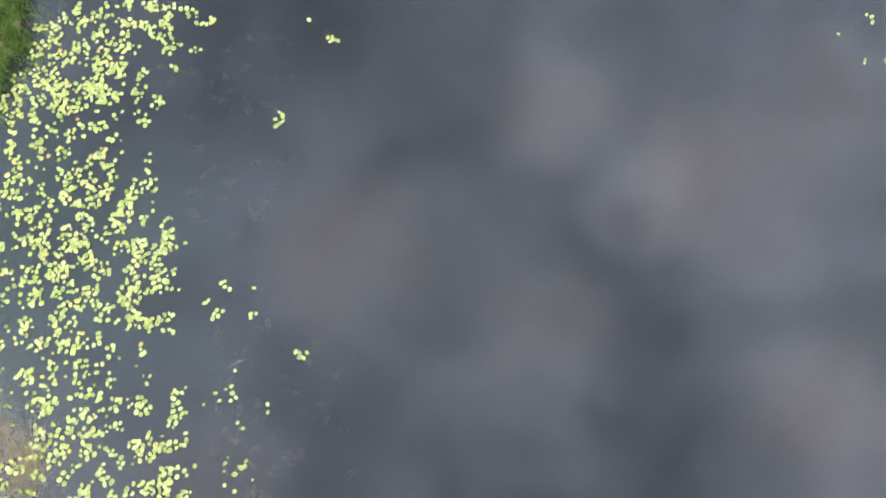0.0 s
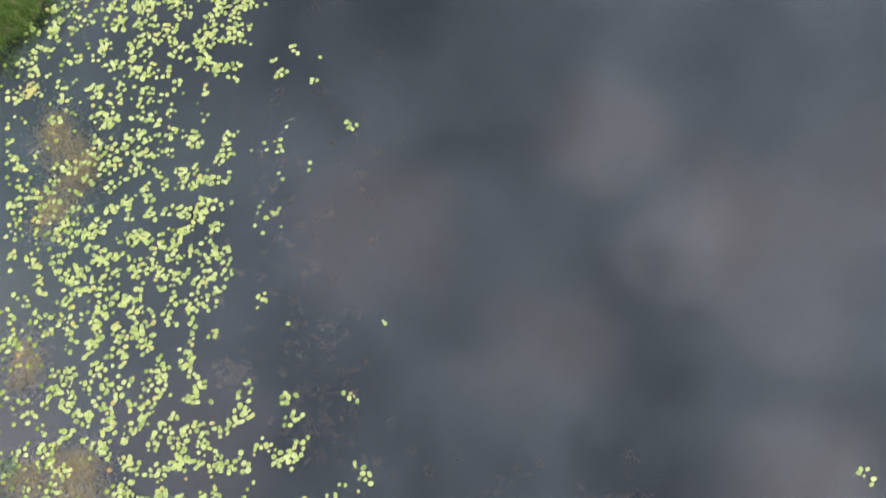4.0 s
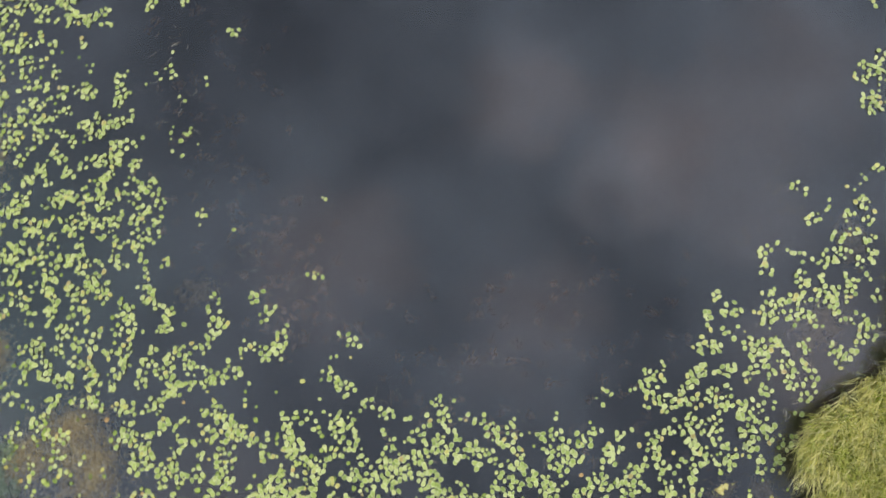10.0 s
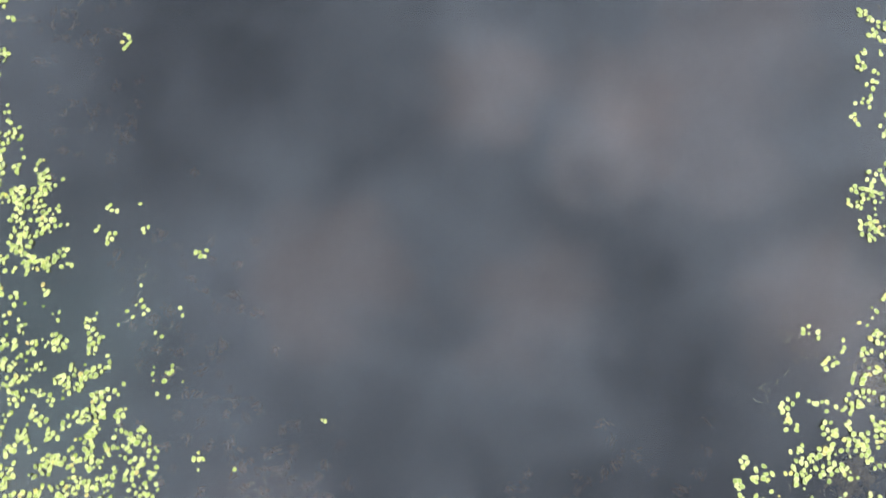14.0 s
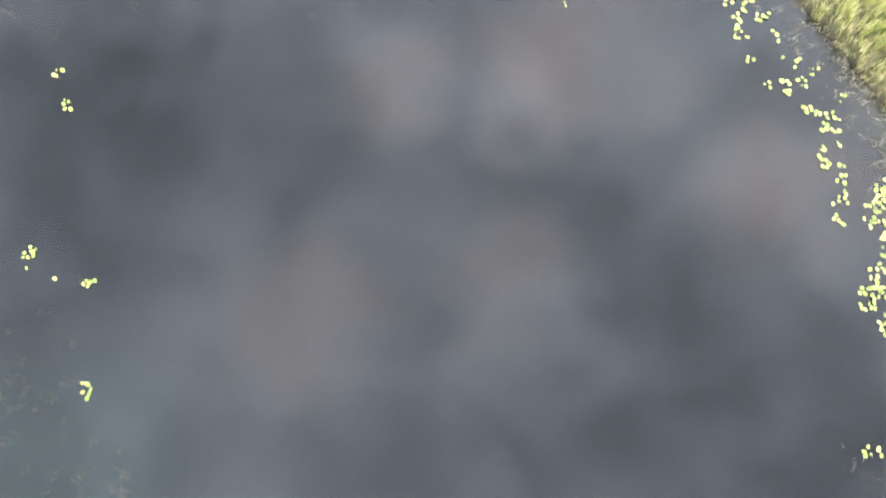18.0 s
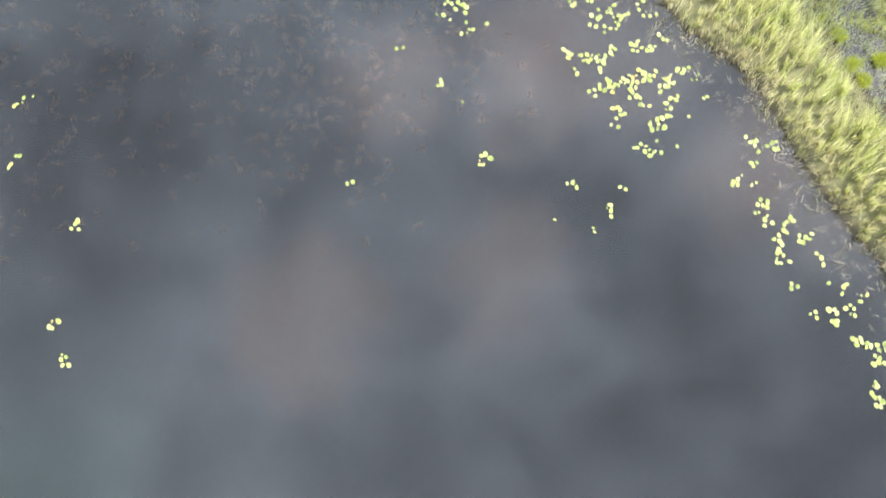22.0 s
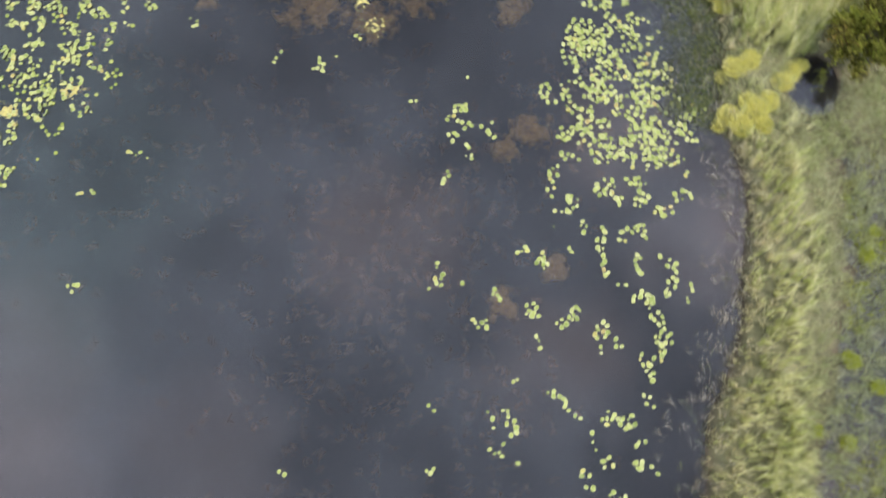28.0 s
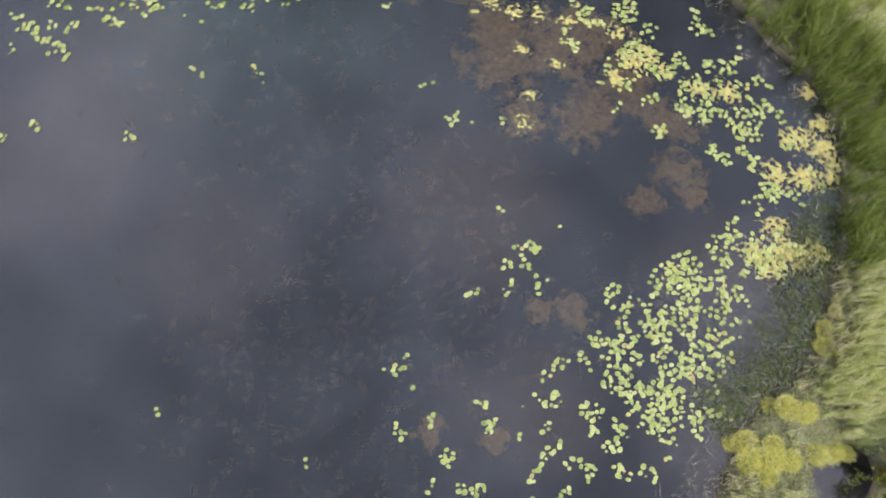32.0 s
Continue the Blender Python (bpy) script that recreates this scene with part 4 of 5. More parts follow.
lily_bed([(20.86, 26.04, 1), (19.77, 26.00, 3), (19.07, 25.90, 6), (20.24, 25.78, 2), (19.33, 25.75, 4), (19.95, 25.62, 5), (19.66, 25.46, 9), (19.29, 25.45, 7), (20.31, 25.44, 1), (20.20, 25.29, 6), (19.66, 25.27, 6), (19.55, 25.11, 3), (19.00, 25.09, 3), (19.69, 25.00, 1), (20.63, 24.96, 2)])
lily_bed([(18.88, 27.06, 5), (18.32, 26.85, 8), (18.58, 26.70, 4), (18.88, 26.47, 4), (17.95, 26.25, 5), (18.81, 26.24, 4), (18.66, 25.96, 4), (18.85, 25.77, 4), (18.61, 25.70, 2), (18.11, 25.56, 9), (17.74, 25.54, 6), (18.37, 25.41, 8), (18.85, 25.20, 4), (18.67, 25.19, 3), (17.75, 25.16, 4), (18.23, 25.14, 7)])
lily_bed([(17.53, 27.10, 6), (16.70, 26.84, 7), (16.13, 26.82, 4), (17.01, 26.61, 6), (17.32, 26.39, 7), (17.62, 26.36, 4), (17.36, 26.11, 5), (17.25, 25.95, 5), (17.06, 25.95, 3), (17.59, 25.85, 5), (16.76, 25.78, 8), (16.65, 25.62, 1), (17.25, 25.56, 2), (16.72, 25.11, 1), (17.01, 25.00, 5)])
lily_bed([(20.65, 27.07, 2), (19.55, 27.04, 3), (20.87, 27.00, 4), (19.25, 26.87, 4), (19.84, 26.81, 1), (20.50, 26.79, 2), (18.96, 26.71, 3), (20.39, 26.64, 4), (20.02, 26.43, 2), (19.51, 26.34, 12), (20.35, 26.32, 6), (19.07, 26.28, 4), (19.33, 26.14, 6), (20.64, 26.10, 4), (19.55, 26.07, 5), (20.02, 26.05, 3)])
lily_bed([(19.66, 28.18, 8), (19.29, 28.18, 3), (18.76, 28.08, 3), (18.42, 28.00, 9), (19.10, 27.97, 9), (19.92, 27.83, 2), (18.05, 27.79, 5), (19.10, 27.58, 5), (19.99, 27.48, 2), (19.44, 27.47, 8), (18.80, 27.41, 4), (18.02, 27.27, 5), (20.14, 27.17, 3), (18.36, 27.16, 3), (19.21, 27.15, 9)])
lily_bed([(16.89, 28.77, 9), (16.41, 28.75, 1), (16.40, 28.50, 1), (17.51, 28.50, 6), (17.13, 28.49, 5), (16.86, 28.45, 5), (16.59, 28.20, 3), (16.87, 28.04, 4), (17.63, 27.86, 9), (17.60, 27.54, 6), (17.03, 27.52, 3), (16.61, 27.39, 4), (17.30, 27.37, 4), (17.75, 27.23, 12), (15.97, 27.14, 7)])
lily_bed([(18.37, 29.90, 3), (18.96, 29.87, 2), (18.64, 29.74, 5), (18.10, 29.65, 7), (19.39, 29.54, 1), (18.49, 29.25, 14), (19.09, 29.18, 3), (18.86, 28.88, 1), (18.38, 28.88, 3), (19.43, 28.86, 2), (17.89, 28.71, 6), (19.25, 28.65, 4), (18.95, 28.49, 6), (17.78, 28.34, 4), (18.08, 28.31, 8), (18.23, 28.19, 3)])
lily_bed([(16.92, 31.30, 4), (17.16, 31.00, 6), (17.36, 30.80, 6), (16.97, 30.58, 3), (17.40, 30.30, 10), (17.02, 30.29, 2), (17.75, 30.18, 6), (17.76, 29.77, 4), (17.03, 29.47, 8), (16.64, 29.46, 4), (17.30, 29.31, 8), (16.84, 29.26, 5), (17.65, 29.19, 6), (16.58, 29.01, 4), (17.19, 28.94, 12), (17.50, 28.90, 8)])
lily_bed([(18.00, 32.10, 3), (18.24, 31.81, 6), (18.59, 31.47, 8), (17.73, 31.43, 6), (18.86, 31.31, 4), (18.24, 31.18, 12), (18.09, 30.89, 8), (18.40, 30.64, 8)])
lily_bed([(16.25, 34.76, 3), (15.68, 34.68, 2), (16.22, 34.41, 5), (17.38, 34.26, 4), (17.90, 34.21, 4), (15.46, 33.88, 6), (17.66, 33.87, 3), (17.71, 33.35, 5), (15.96, 33.27, 3), (16.56, 33.26, 3), (17.20, 33.17, 5), (15.97, 33.05, 6), (16.85, 32.87, 10), (17.17, 32.83, 6), (16.82, 32.32, 2), (17.18, 32.19, 3), (16.67, 32.02, 1)])
lily_bed([(14.58, 35.19, 2), (14.20, 35.01, 7), (15.27, 34.91, 4), (13.88, 34.61, 3), (14.91, 34.60, 10), (14.26, 34.47, 5), (14.68, 34.24, 5), (15.13, 34.15, 4), (14.40, 33.98, 2), (14.86, 33.67, 16), (14.21, 33.54, 5), (15.15, 33.49, 6), (15.45, 33.09, 5), (13.99, 32.97, 4), (14.70, 32.58, 4), (15.32, 32.54, 6), (15.06, 32.44, 5)])
lily_bed([(13.00, 35.56, 1), (13.15, 35.04, 5), (13.37, 34.86, 4), (12.90, 34.78, 1), (13.35, 34.43, 5), (12.78, 34.35, 6), (13.72, 33.98, 1), (11.96, 33.91, 7), (13.11, 33.89, 3), (10.83, 33.84, 3), (12.32, 33.83, 2), (10.56, 33.75, 4), (12.89, 33.72, 6), (13.64, 33.45, 8), (12.11, 33.42, 4), (11.20, 33.38, 2), (11.47, 33.36, 3)])
lily_bed([(20.34, 19.78, 10), (20.20, 19.23, 5), (19.76, 19.09, 4), (20.07, 18.68, 5)])
lone_lilies([(-14.06, -8.45, 6), (-14.20, -7.58, 4), (-13.97, -7.01, 5), (-13.55, -6.44, 8), (-13.88, -5.91, 6), (-14.69, -5.66, 4), (-14.83, -5.13, 4), (-14.93, -4.02, 6), (-13.76, -3.85, 4), (-14.45, -3.67, 6), (-13.89, -3.25, 8), (-15.02, -2.89, 5), (-15.46, -2.66, 5), (-15.94, -1.56, 2), (-15.88, -0.67, 4), (-15.65, -0.44, 2), (-15.93, -0.24, 2), (-14.13, 1.04, 3), (-16.01, 1.74, 2), (-15.08, 1.83, 4), (-15.82, 1.93, 5), (-14.40, 2.17, 3), (-15.13, 2.17, 8), (-14.06, 2.44, 5), (-15.49, 2.68, 3), (-15.20, 2.85, 4), (-14.77, 2.95, 3), (-13.55, 2.99, 4), (-14.32, 3.40, 9), (-14.59, 6.97, 6)])
lone_lilies([(-13.90, 7.87, 5), (-14.66, 7.90, 10), (-12.53, -12.99, 4), (-11.67, -12.66, 4), (-12.36, -12.42, 3), (-11.59, -12.33, 3), (-13.04, -12.06, 5), (-11.41, -11.92, 8), (-12.71, -11.54, 4), (-12.19, -11.42, 5), (-11.67, -10.95, 8), (-12.36, -10.80, 3), (-8.88, -10.53, 10), (-12.88, -10.49, 5), (-13.15, -10.11, 3), (-8.60, -10.03, 7), (-4.87, -9.32, 8), (-11.13, -8.81, 9), (-5.11, -8.76, 6), (-7.76, -7.21, 4), (-5.53, -6.55, 1), (-6.49, -5.96, 5), (-11.90, -2.98, 7), (-12.37, -2.44, 4), (-12.11, -2.36, 8), (-6.58, -1.89, 2), (-5.72, -1.39, 2), (-9.61, -1.22, 6), (-7.74, -1.20, 1), (-7.33, -1.02, 2)])
lone_lilies([(-9.79, -0.94, 8), (-12.82, -0.92, 14), (-6.89, -0.91, 5), (-12.47, -0.84, 6), (-9.55, -0.32, 3), (-6.75, -0.24, 1), (-13.24, -0.09, 8), (-4.68, 0.10, 5), (-12.45, 0.15, 8), (-13.44, 0.19, 4), (-9.68, 0.69, 4), (-6.06, 1.47, 3), (-7.23, 1.56, 5), (-7.62, 1.91, 2), (-6.09, 2.29, 1), (-6.96, 2.40, 4), (-12.96, 2.50, 9), (-11.07, 3.15, 4), (-13.11, 3.26, 8), (-10.80, 3.27, 7), (-9.57, 4.78, 4), (-9.30, 5.17, 2), (-12.14, 7.29, 5), (-12.91, 7.32, 4), (-13.12, 7.74, 8), (-5.12, 7.76, 6), (-11.98, 7.79, 6), (-12.57, 8.02, 4), (-9.61, 8.22, 7), (-8.62, 9.91, 3)])
lone_lilies([(-7.71, 10.46, 4), (-3.31, -16.09, 5), (-3.15, -8.43, 5), (-2.58, -6.08, 2), (-3.16, 10.51, 5), (-3.95, 11.28, 1), (-4.47, 12.12, 1), (-4.16, 12.50, 7), (-0.45, 15.83, 5), (-0.10, 16.99, 4), (-2.78, 17.86, 3), (2.25, 18.99, 4), (-2.05, 19.87, 5), (-2.05, 20.76, 3), (-1.25, 20.98, 7), (1.65, 21.94, 2), (2.13, 21.95, 2), (-2.59, 22.34, 4), (3.68, 23.33, 1), (3.33, 23.44, 3), (3.02, 23.46, 1), (-3.19, 23.48, 3), (-3.15, 24.08, 8), (1.42, 26.06, 4), (1.59, 26.91, 3), (-1.67, 27.32, 8), (1.51, 27.65, 3), (-1.24, 27.98, 8), (1.06, 27.99, 9), (-2.03, 28.00, 5)])
lone_lilies([(-0.47, 28.07, 8), (4.22, 28.11, 4), (0.47, 28.28, 8), (1.81, 28.40, 5), (2.62, 28.61, 6), (3.48, 29.12, 3), (3.51, 29.44, 3), (10.50, -15.21, 2), (4.68, -13.81, 2), (4.98, -13.50, 3), (10.67, -10.83, 5), (10.65, -10.47, 4), (10.89, -10.13, 5), (12.48, -9.48, 7), (13.11, -9.12, 3), (12.38, -8.45, 6), (13.32, 12.22, 6), (9.69, 14.46, 2), (13.18, 20.34, 1), (13.43, 20.86, 7), (13.28, 23.97, 4), (11.84, 26.25, 2), (8.48, 26.96, 1), (8.71, 27.11, 6), (7.31, 27.21, 3), (13.48, 27.26, 1), (9.16, 27.48, 1), (9.71, 28.20, 2), (6.45, 30.04, 2), (11.82, 31.22, 3)])
lone_lilies([(9.50, 31.55, 3), (8.95, 31.65, 5), (9.28, 31.69, 4), (13.31, 31.71, 8), (12.28, 31.92, 2), (12.38, 32.31, 4), (11.64, 35.05, 9), (11.96, 35.16, 4), (11.25, 35.29, 4), (13.79, -12.19, 4), (15.02, -8.28, 4), (19.36, 0.20, 3), (18.20, 1.61, 6), (17.80, 2.00, 3), (17.98, 3.09, 3), (19.14, 3.16, 3), (19.26, 3.90, 6), (19.31, 6.24, 2), (19.71, 6.52, 3), (19.01, 6.57, 5), (20.66, 6.58, 5), (20.24, 6.93, 3), (20.17, 7.25, 3), (14.53, 8.37, 2), (15.23, 8.44, 4), (16.00, 8.64, 2), (19.26, 9.07, 1), (20.06, 9.23, 2), (13.77, 9.36, 1), (15.01, 9.73, 2)])
lone_lilies([(14.96, 10.00, 2), (17.25, 10.30, 2), (17.62, 10.62, 6), (20.50, 11.48, 3), (19.88, 11.53, 4), (19.58, 11.91, 6), (14.10, 14.13, 1), (19.06, 14.41, 4), (19.70, 14.96, 1), (13.92, 15.07, 3), (19.37, 15.15, 4), (18.45, 15.45, 5), (16.43, 15.65, 1), (20.35, 15.99, 2), (19.02, 16.04, 4), (19.95, 16.08, 4), (18.62, 16.32, 1), (19.81, 16.65, 3), (18.49, 16.68, 2), (13.75, 16.85, 2), (18.07, 17.16, 2), (19.42, 17.24, 8), (18.93, 17.29, 6), (17.42, 17.56, 8), (20.00, 17.91, 4), (16.06, 17.97, 2), (16.61, 19.14, 3), (18.48, 19.27, 2), (19.01, 19.37, 3), (14.85, 19.54, 6)])
lone_lilies([(18.49, 19.77, 9), (17.24, 19.77, 4), (16.39, 20.05, 8), (17.60, 20.20, 7), (15.23, 20.49, 4), (19.96, 20.53, 14), (14.17, 20.64, 1), (19.44, 20.93, 4), (20.92, 21.20, 4), (18.88, 21.24, 2), (20.41, 21.39, 8), (16.47, 21.64, 8), (18.39, 21.73, 6), (15.87, 21.84, 4), (19.44, 21.92, 6), (20.29, 22.06, 6), (17.37, 22.12, 2), (18.21, 22.52, 8), (16.73, 22.74, 1), (17.65, 22.84, 4), (19.01, 22.84, 8), (19.44, 22.90, 5), (16.91, 23.22, 4), (17.21, 23.61, 7), (19.98, 23.66, 8), (16.53, 23.84, 3), (18.59, 23.86, 6), (19.30, 23.93, 9), (18.16, 24.15, 12), (20.56, 24.17, 7)])
lone_lilies([(16.53, 24.38, 7), (19.04, 24.45, 7), (14.36, 25.54, 4), (14.45, 25.85, 1), (18.74, 32.19, 6), (18.93, 32.40, 3)])


# ---- algae and weed ----
def mat_mesh(name, mat, rx, ry, seed, z, cell=0.05, gap=0.0, lump=0.03, lace=1.5, ragged=0.55, sink=0.0, cap=0.2, puff=0.0):
    """A ragged mat with holes and a lumpy top, rx by ry metres."""
    xs, ys = np.arange(-rx * 1.25, rx * 1.25, cell), np.arange(-ry * 1.25, ry * 1.25, cell)
    keep, verts, index = [], [], {}

    def level(x, y):
        fall = 1 - math.hypot(x / rx, y / ry)
        return fall * 1.1 + ragged * noise.fractal(Vector((x * lace + seed * 9.1, y * lace, seed)), 0.9, 2.1, 5)

    lv = [[level(x, y) for y in ys] for x in xs]
    for a in range(len(xs) - 1):
        for c in range(len(ys) - 1):
            if lv[a][c] > gap and lv[a + 1][c + 1] > gap * 0.8 and lv[a + 1][c] > gap * 0.7:
                face = []
                for p, q in ((a, c), (a + 1, c), (a + 1, c + 1), (a, c + 1)):
                    if (p, q) not in index:
                        index[p, q] = len(verts)
                        h = min(1.0, max(0.0, (lv[p][q] - gap) * 1.8))
                        j = noise.noise_vector(Vector((xs[p] * 9, ys[q] * 9, seed)))
                        verts.append((xs[p] + j.x * cell * 0.7, ys[q] + j.y * cell * 0.7, min(cap, z + lump * (h * (0.4 + 0.9 * abs(noise.noise(Vector((xs[p] * 7, ys[q] * 7, seed))))) - 0.35) - sink * (1 - h) - puff * (1 - min(1.0, 1.9 * abs(noise.noise(Vector((xs[p] * 3.1, ys[q] * 3.1, seed + 3.3)))))))))
                    face.append(index[p, q])
                keep.append(face)
    return mesh_of(name, verts, keep, mat, True)


def algae(x, y, rx, ry, mat, label, seed, z=0.0, turn=0.0, **more):
    ob = new("algae_mat", mat_mesh("algae_mat", mat, rx, ry, seed, z, **more))
    ob.matrix_basis = pose(x, y, 0, 0, 0, turn)
    tagged(ob, label, "algae", "algae mats")


TAN = "tan brown algae mat just breaking the water surface"
SUNK = "sunken brown algae cloud seen through dark water"
GOLD = "yellow floating algae mat caught along the reed edge"


def threads(parent, mat, seed, rx, ry, count, top, long=(0.06, 0.2), wide=(0.008, 0.022)):
    """Curled threads of algae, thick in the middle and in streaks, thinning to the edge and sinking there."""
    rng = np.random.default_rng(seed)
    xy = rng.normal(0, 0.5, (count * 2, 2)) * (rx, ry)
    streak = wave(xy[:, 0] * 3.1, xy[:, 1] * 3.1, seed)
    xy = xy[rng.random(len(xy)) < 0.55 + 0.6 * streak]
    n = len(xy)
    out = np.hypot(xy[:, 0] / rx, xy[:, 1] / ry)
    z = top - 0.035 * out ** 2 - np.abs(rng.normal(0, 0.015, n))
    rows = blades(np.column_stack([xy, z]), rng.normal(0, 3.0, (n, 2)), rng.uniform(*long, n), rng.uniform(*wide, n), rng, 0.4)
    rows[..., 2] = np.minimum(rows[..., 2], top + 0.01)
    tagged(part("algae_threads", strips("algae_threads", rows, mat), parent), kind="stuff")


def algae_cloud(x, y, rx, ry, mat, thread_mat, label, seed, z, top, turn=0.0, dense=700, **more):
    """A mat with loose threads over and round it."""
    root = new("algae_cloud")
    root.matrix_basis = pose(x, y, 0, 0, 0, turn)
    tagged(root, label, "algae", "algae mats")
    part("algae_mat", mat_mesh("algae_mat", mat, rx, ry, seed, z, **more), root)
    threads(root, thread_mat, seed, rx * 1.3, ry * 1.3, int(1.6 * dense * rx * ry), top)


for k, (x, y, rx, ry, turn) in enumerate([(-10.8, -12.9, 1.0, 1.4, 15), (-11.2, -11.7, 1.0, 0.6, 0), (-12.6, -12.4, 0.9, 0.7, 0), (-12.1, -14.9, 0.8, 0.8, 0), (-13.2, -2.6, 0.7, 1.3, 0), (-14.2, -1.7, 0.7, 1.1, 10), (-13.4, -9.0, 0.6, 0.9, 0), (-13.8, -4.1, 0.6, 0.9, 0),
                                          (7.7, -17.0, 0.5, 0.35, 0), (8.9, -17.2, 0.4, 0.4, 0), (-6.9, -8.3, 0.6, 0.5, 0), (11.8, -12.8, 0.8, 0.6, 30), (13.6, -10.4, 0.5, 0.8, 0)]):
    small = k > 7
    algae_cloud(x, y, rx, ry, tan_algae, tan_thread, TAN, 3 + k, -0.03 if small else -0.012, -0.02 if small else 0.006, turn, 420 if small else 1500, cell=0.05, gap=0.0, lump=0.03, lace=3.2, ragged=0.9, sink=0.05, cap=0.004)
for k, (x, y, rx, ry, turn) in enumerate([(8.2, 29.5, 1.3, 1.0, 30), (10.2, 28.8, 0.8, 0.6, 30), (7.2, 30.3, 1.1, 0.8, 0), (9.1, 31.2, 1.3, 0.9, 30), (9.4, 32.4, 1.4, 0.7, 20), (11.4, 30.4, 0.9, 1.0, 0), (11.6, 32.0, 1.0, 0.8, 0), (14.7, 31.3, 0.8, 0.6, 20), (14.6, 29.8, 0.6, 0.45, 50), (15.6, 31.0, 0.5, 0.4, 0),
                                          (15.7, 25.8, 0.6, 0.5, 0), (14.9, 25.1, 0.45, 0.4, 0), (16.9, 21.5, 0.4, 0.4, 0), (15.4, 20.2, 0.45, 0.5, 0), (4.5, 29.0, 0.4, 0.4, 0), (5.6, 30.6, 0.9, 0.6, 30), (13.2, 32.2, 1.1, 0.6, 20)]):
    algae_cloud(x, y, rx, ry, brown_algae, brown_thread, SUNK, 20 + k, -0.016, -0.003, turn, 260, cell=0.05, gap=-0.3, lump=0.05, lace=2.2, ragged=0.85, sink=0.10, cap=-0.003, puff=0.04)
GOLDS = [(10.2, 28.7, 0.5, 0.4, 20), (9.7, 29.5, 0.4, 0.25, 60), (8.4, 30.3, 0.45, 0.25, 30), (9.5, 30.8, 0.4, 0.3, 0), (6.5, 30.7, 0.5, 0.35, 30), (7.3, 31.0, 0.5, 0.35, 30), (7.8, 31.6, 0.5, 0.35, 0), (8.7, 32.1, 0.5, 0.3, 30), (9.3, 32.7, 0.5, 0.3, 40), (10.0, 33.0, 0.5, 0.4, 20),
         (11.1, 32.7, 0.65, 0.4, 20), (11.1, 31.9, 0.45, 0.3, 20), (11.2, 33.2, 0.5, 0.35, 0), (12.0, 33.2, 0.4, 0.3, 0), (13.1, 33.6, 0.5, 0.3, 30)]
SHORE_GOLDS = [(13.8, 34.2, 0.6, 0.4, 30), (16.3, 34.7, 0.6, 0.5, 40), (17.1, 35.1, 0.6, 0.6, 40), (17.8, 34.8, 0.4, 0.6, 40), (16.7, 33.4, 0.6, 0.4, 0), (17.4, 34.0, 0.7, 0.5, 30),
         (18.8, 32.0, 0.8, 0.6, 30), (18.1, 31.2, 0.6, 0.5, 30), (19.2, 32.6, 0.5, 0.4, 0), (17.9, 32.2, 0.5, 0.45, 0), (18.7, 31.2, 0.5, 0.5, 0), (15.5, 36.1, 0.35, 0.3, 0), (16.5, 35.6, 0.45, 0.3, 40), (-15.4, -0.2, 0.38, 0.38, 0), (0.7, 25.3, 0.4, 0.3, 0), (-1.3, 24.3, 0.5, 0.3, 0), (7.7, -16.9, 0.35, 0.15, 20)]
for k, (x, y, rx, ry, turn) in enumerate(GOLDS + SHORE_GOLDS):
    algae(x, y, rx, ry, gold_algae, GOLD, 50 + k, -0.008 if x < 10.6 and y > 28 else 0.004, turn, cell=0.035, gap=0.15 if x < 10.6 and y > 28 else 0.16, lump=0.06, lace=8.0, ragged=1.2)


def weed_field(name, spots, mat, seed, label, per=16, depth=(-0.2, -0.08), long=(0.08, 0.24), wide=(0.03, 0.07)):
    """Fine sprigs of weed under water, thick round the given spots (x, y, spread, count)."""
    rng = np.random.default_rng(seed)
    base = []
    for x, y, spread, count in spots:
        tufts = rng.normal(0, spread, (count, 2)) + (x, y)
        for tx, ty in tufts:
            base.append(np.column_stack([rng.normal(0, 0.07, (per, 2)) + (tx, ty), np.full(per, rng.uniform(*depth))]))
    base = np.concatenate(base)
    n = len(base)
    lean = np.repeat(rng.normal(0, 1.2, (n // per, 2)), per, 0) + rng.normal(0, 0.5, (n, 2))
    rows = blades(base, lean, rng.uniform(*long, n), rng.uniform(*wide, n), rng, 0.3)
    rows[..., 2] = np.minimum(rows[..., 2], -0.012 if depth[1] < 0 else 0.05)
    tagged(new(name, strips(name, rows, mat)), label, "water weed", kind="stuff")


weed_field("sunken_weed", [(-6.5, 9.8, 1.3, 40), (-5.6, -5.4, 1.2, 45), (-4.4, -8.0, 1.0, 50), (-5.6, -1.4, 1.4, 40), (-3.6, -9.8, 0.8, 30), (0.5, -11.9, 1.6, 60), (5.2, -12.4, 1.8, 60), (-6.7, 5.4, 0.9, 30),
                           (1.2, 20.9, 1.6, 50), (6.0, 24.0, 2.4, 110), (10.6, 16.6, 2.0, 110), (11.7, 19.2, 2.0, 120), (12.3, 22.9, 2.0, 90), (8.5, 20.8, 2.4, 90), (14.8, 18.1, 1.6, 60), (11.0, 25.5, 2.2, 80), (14.4, 22.8, 1.6, 70), (3.9, 26.7, 1.8, 60), (16.5, 27.3, 1.4, 50), (15.5, 15.3, 1.4, 50)],
           weed_mat, 5, "sprigs of reddish-brown weed under the pond surface")
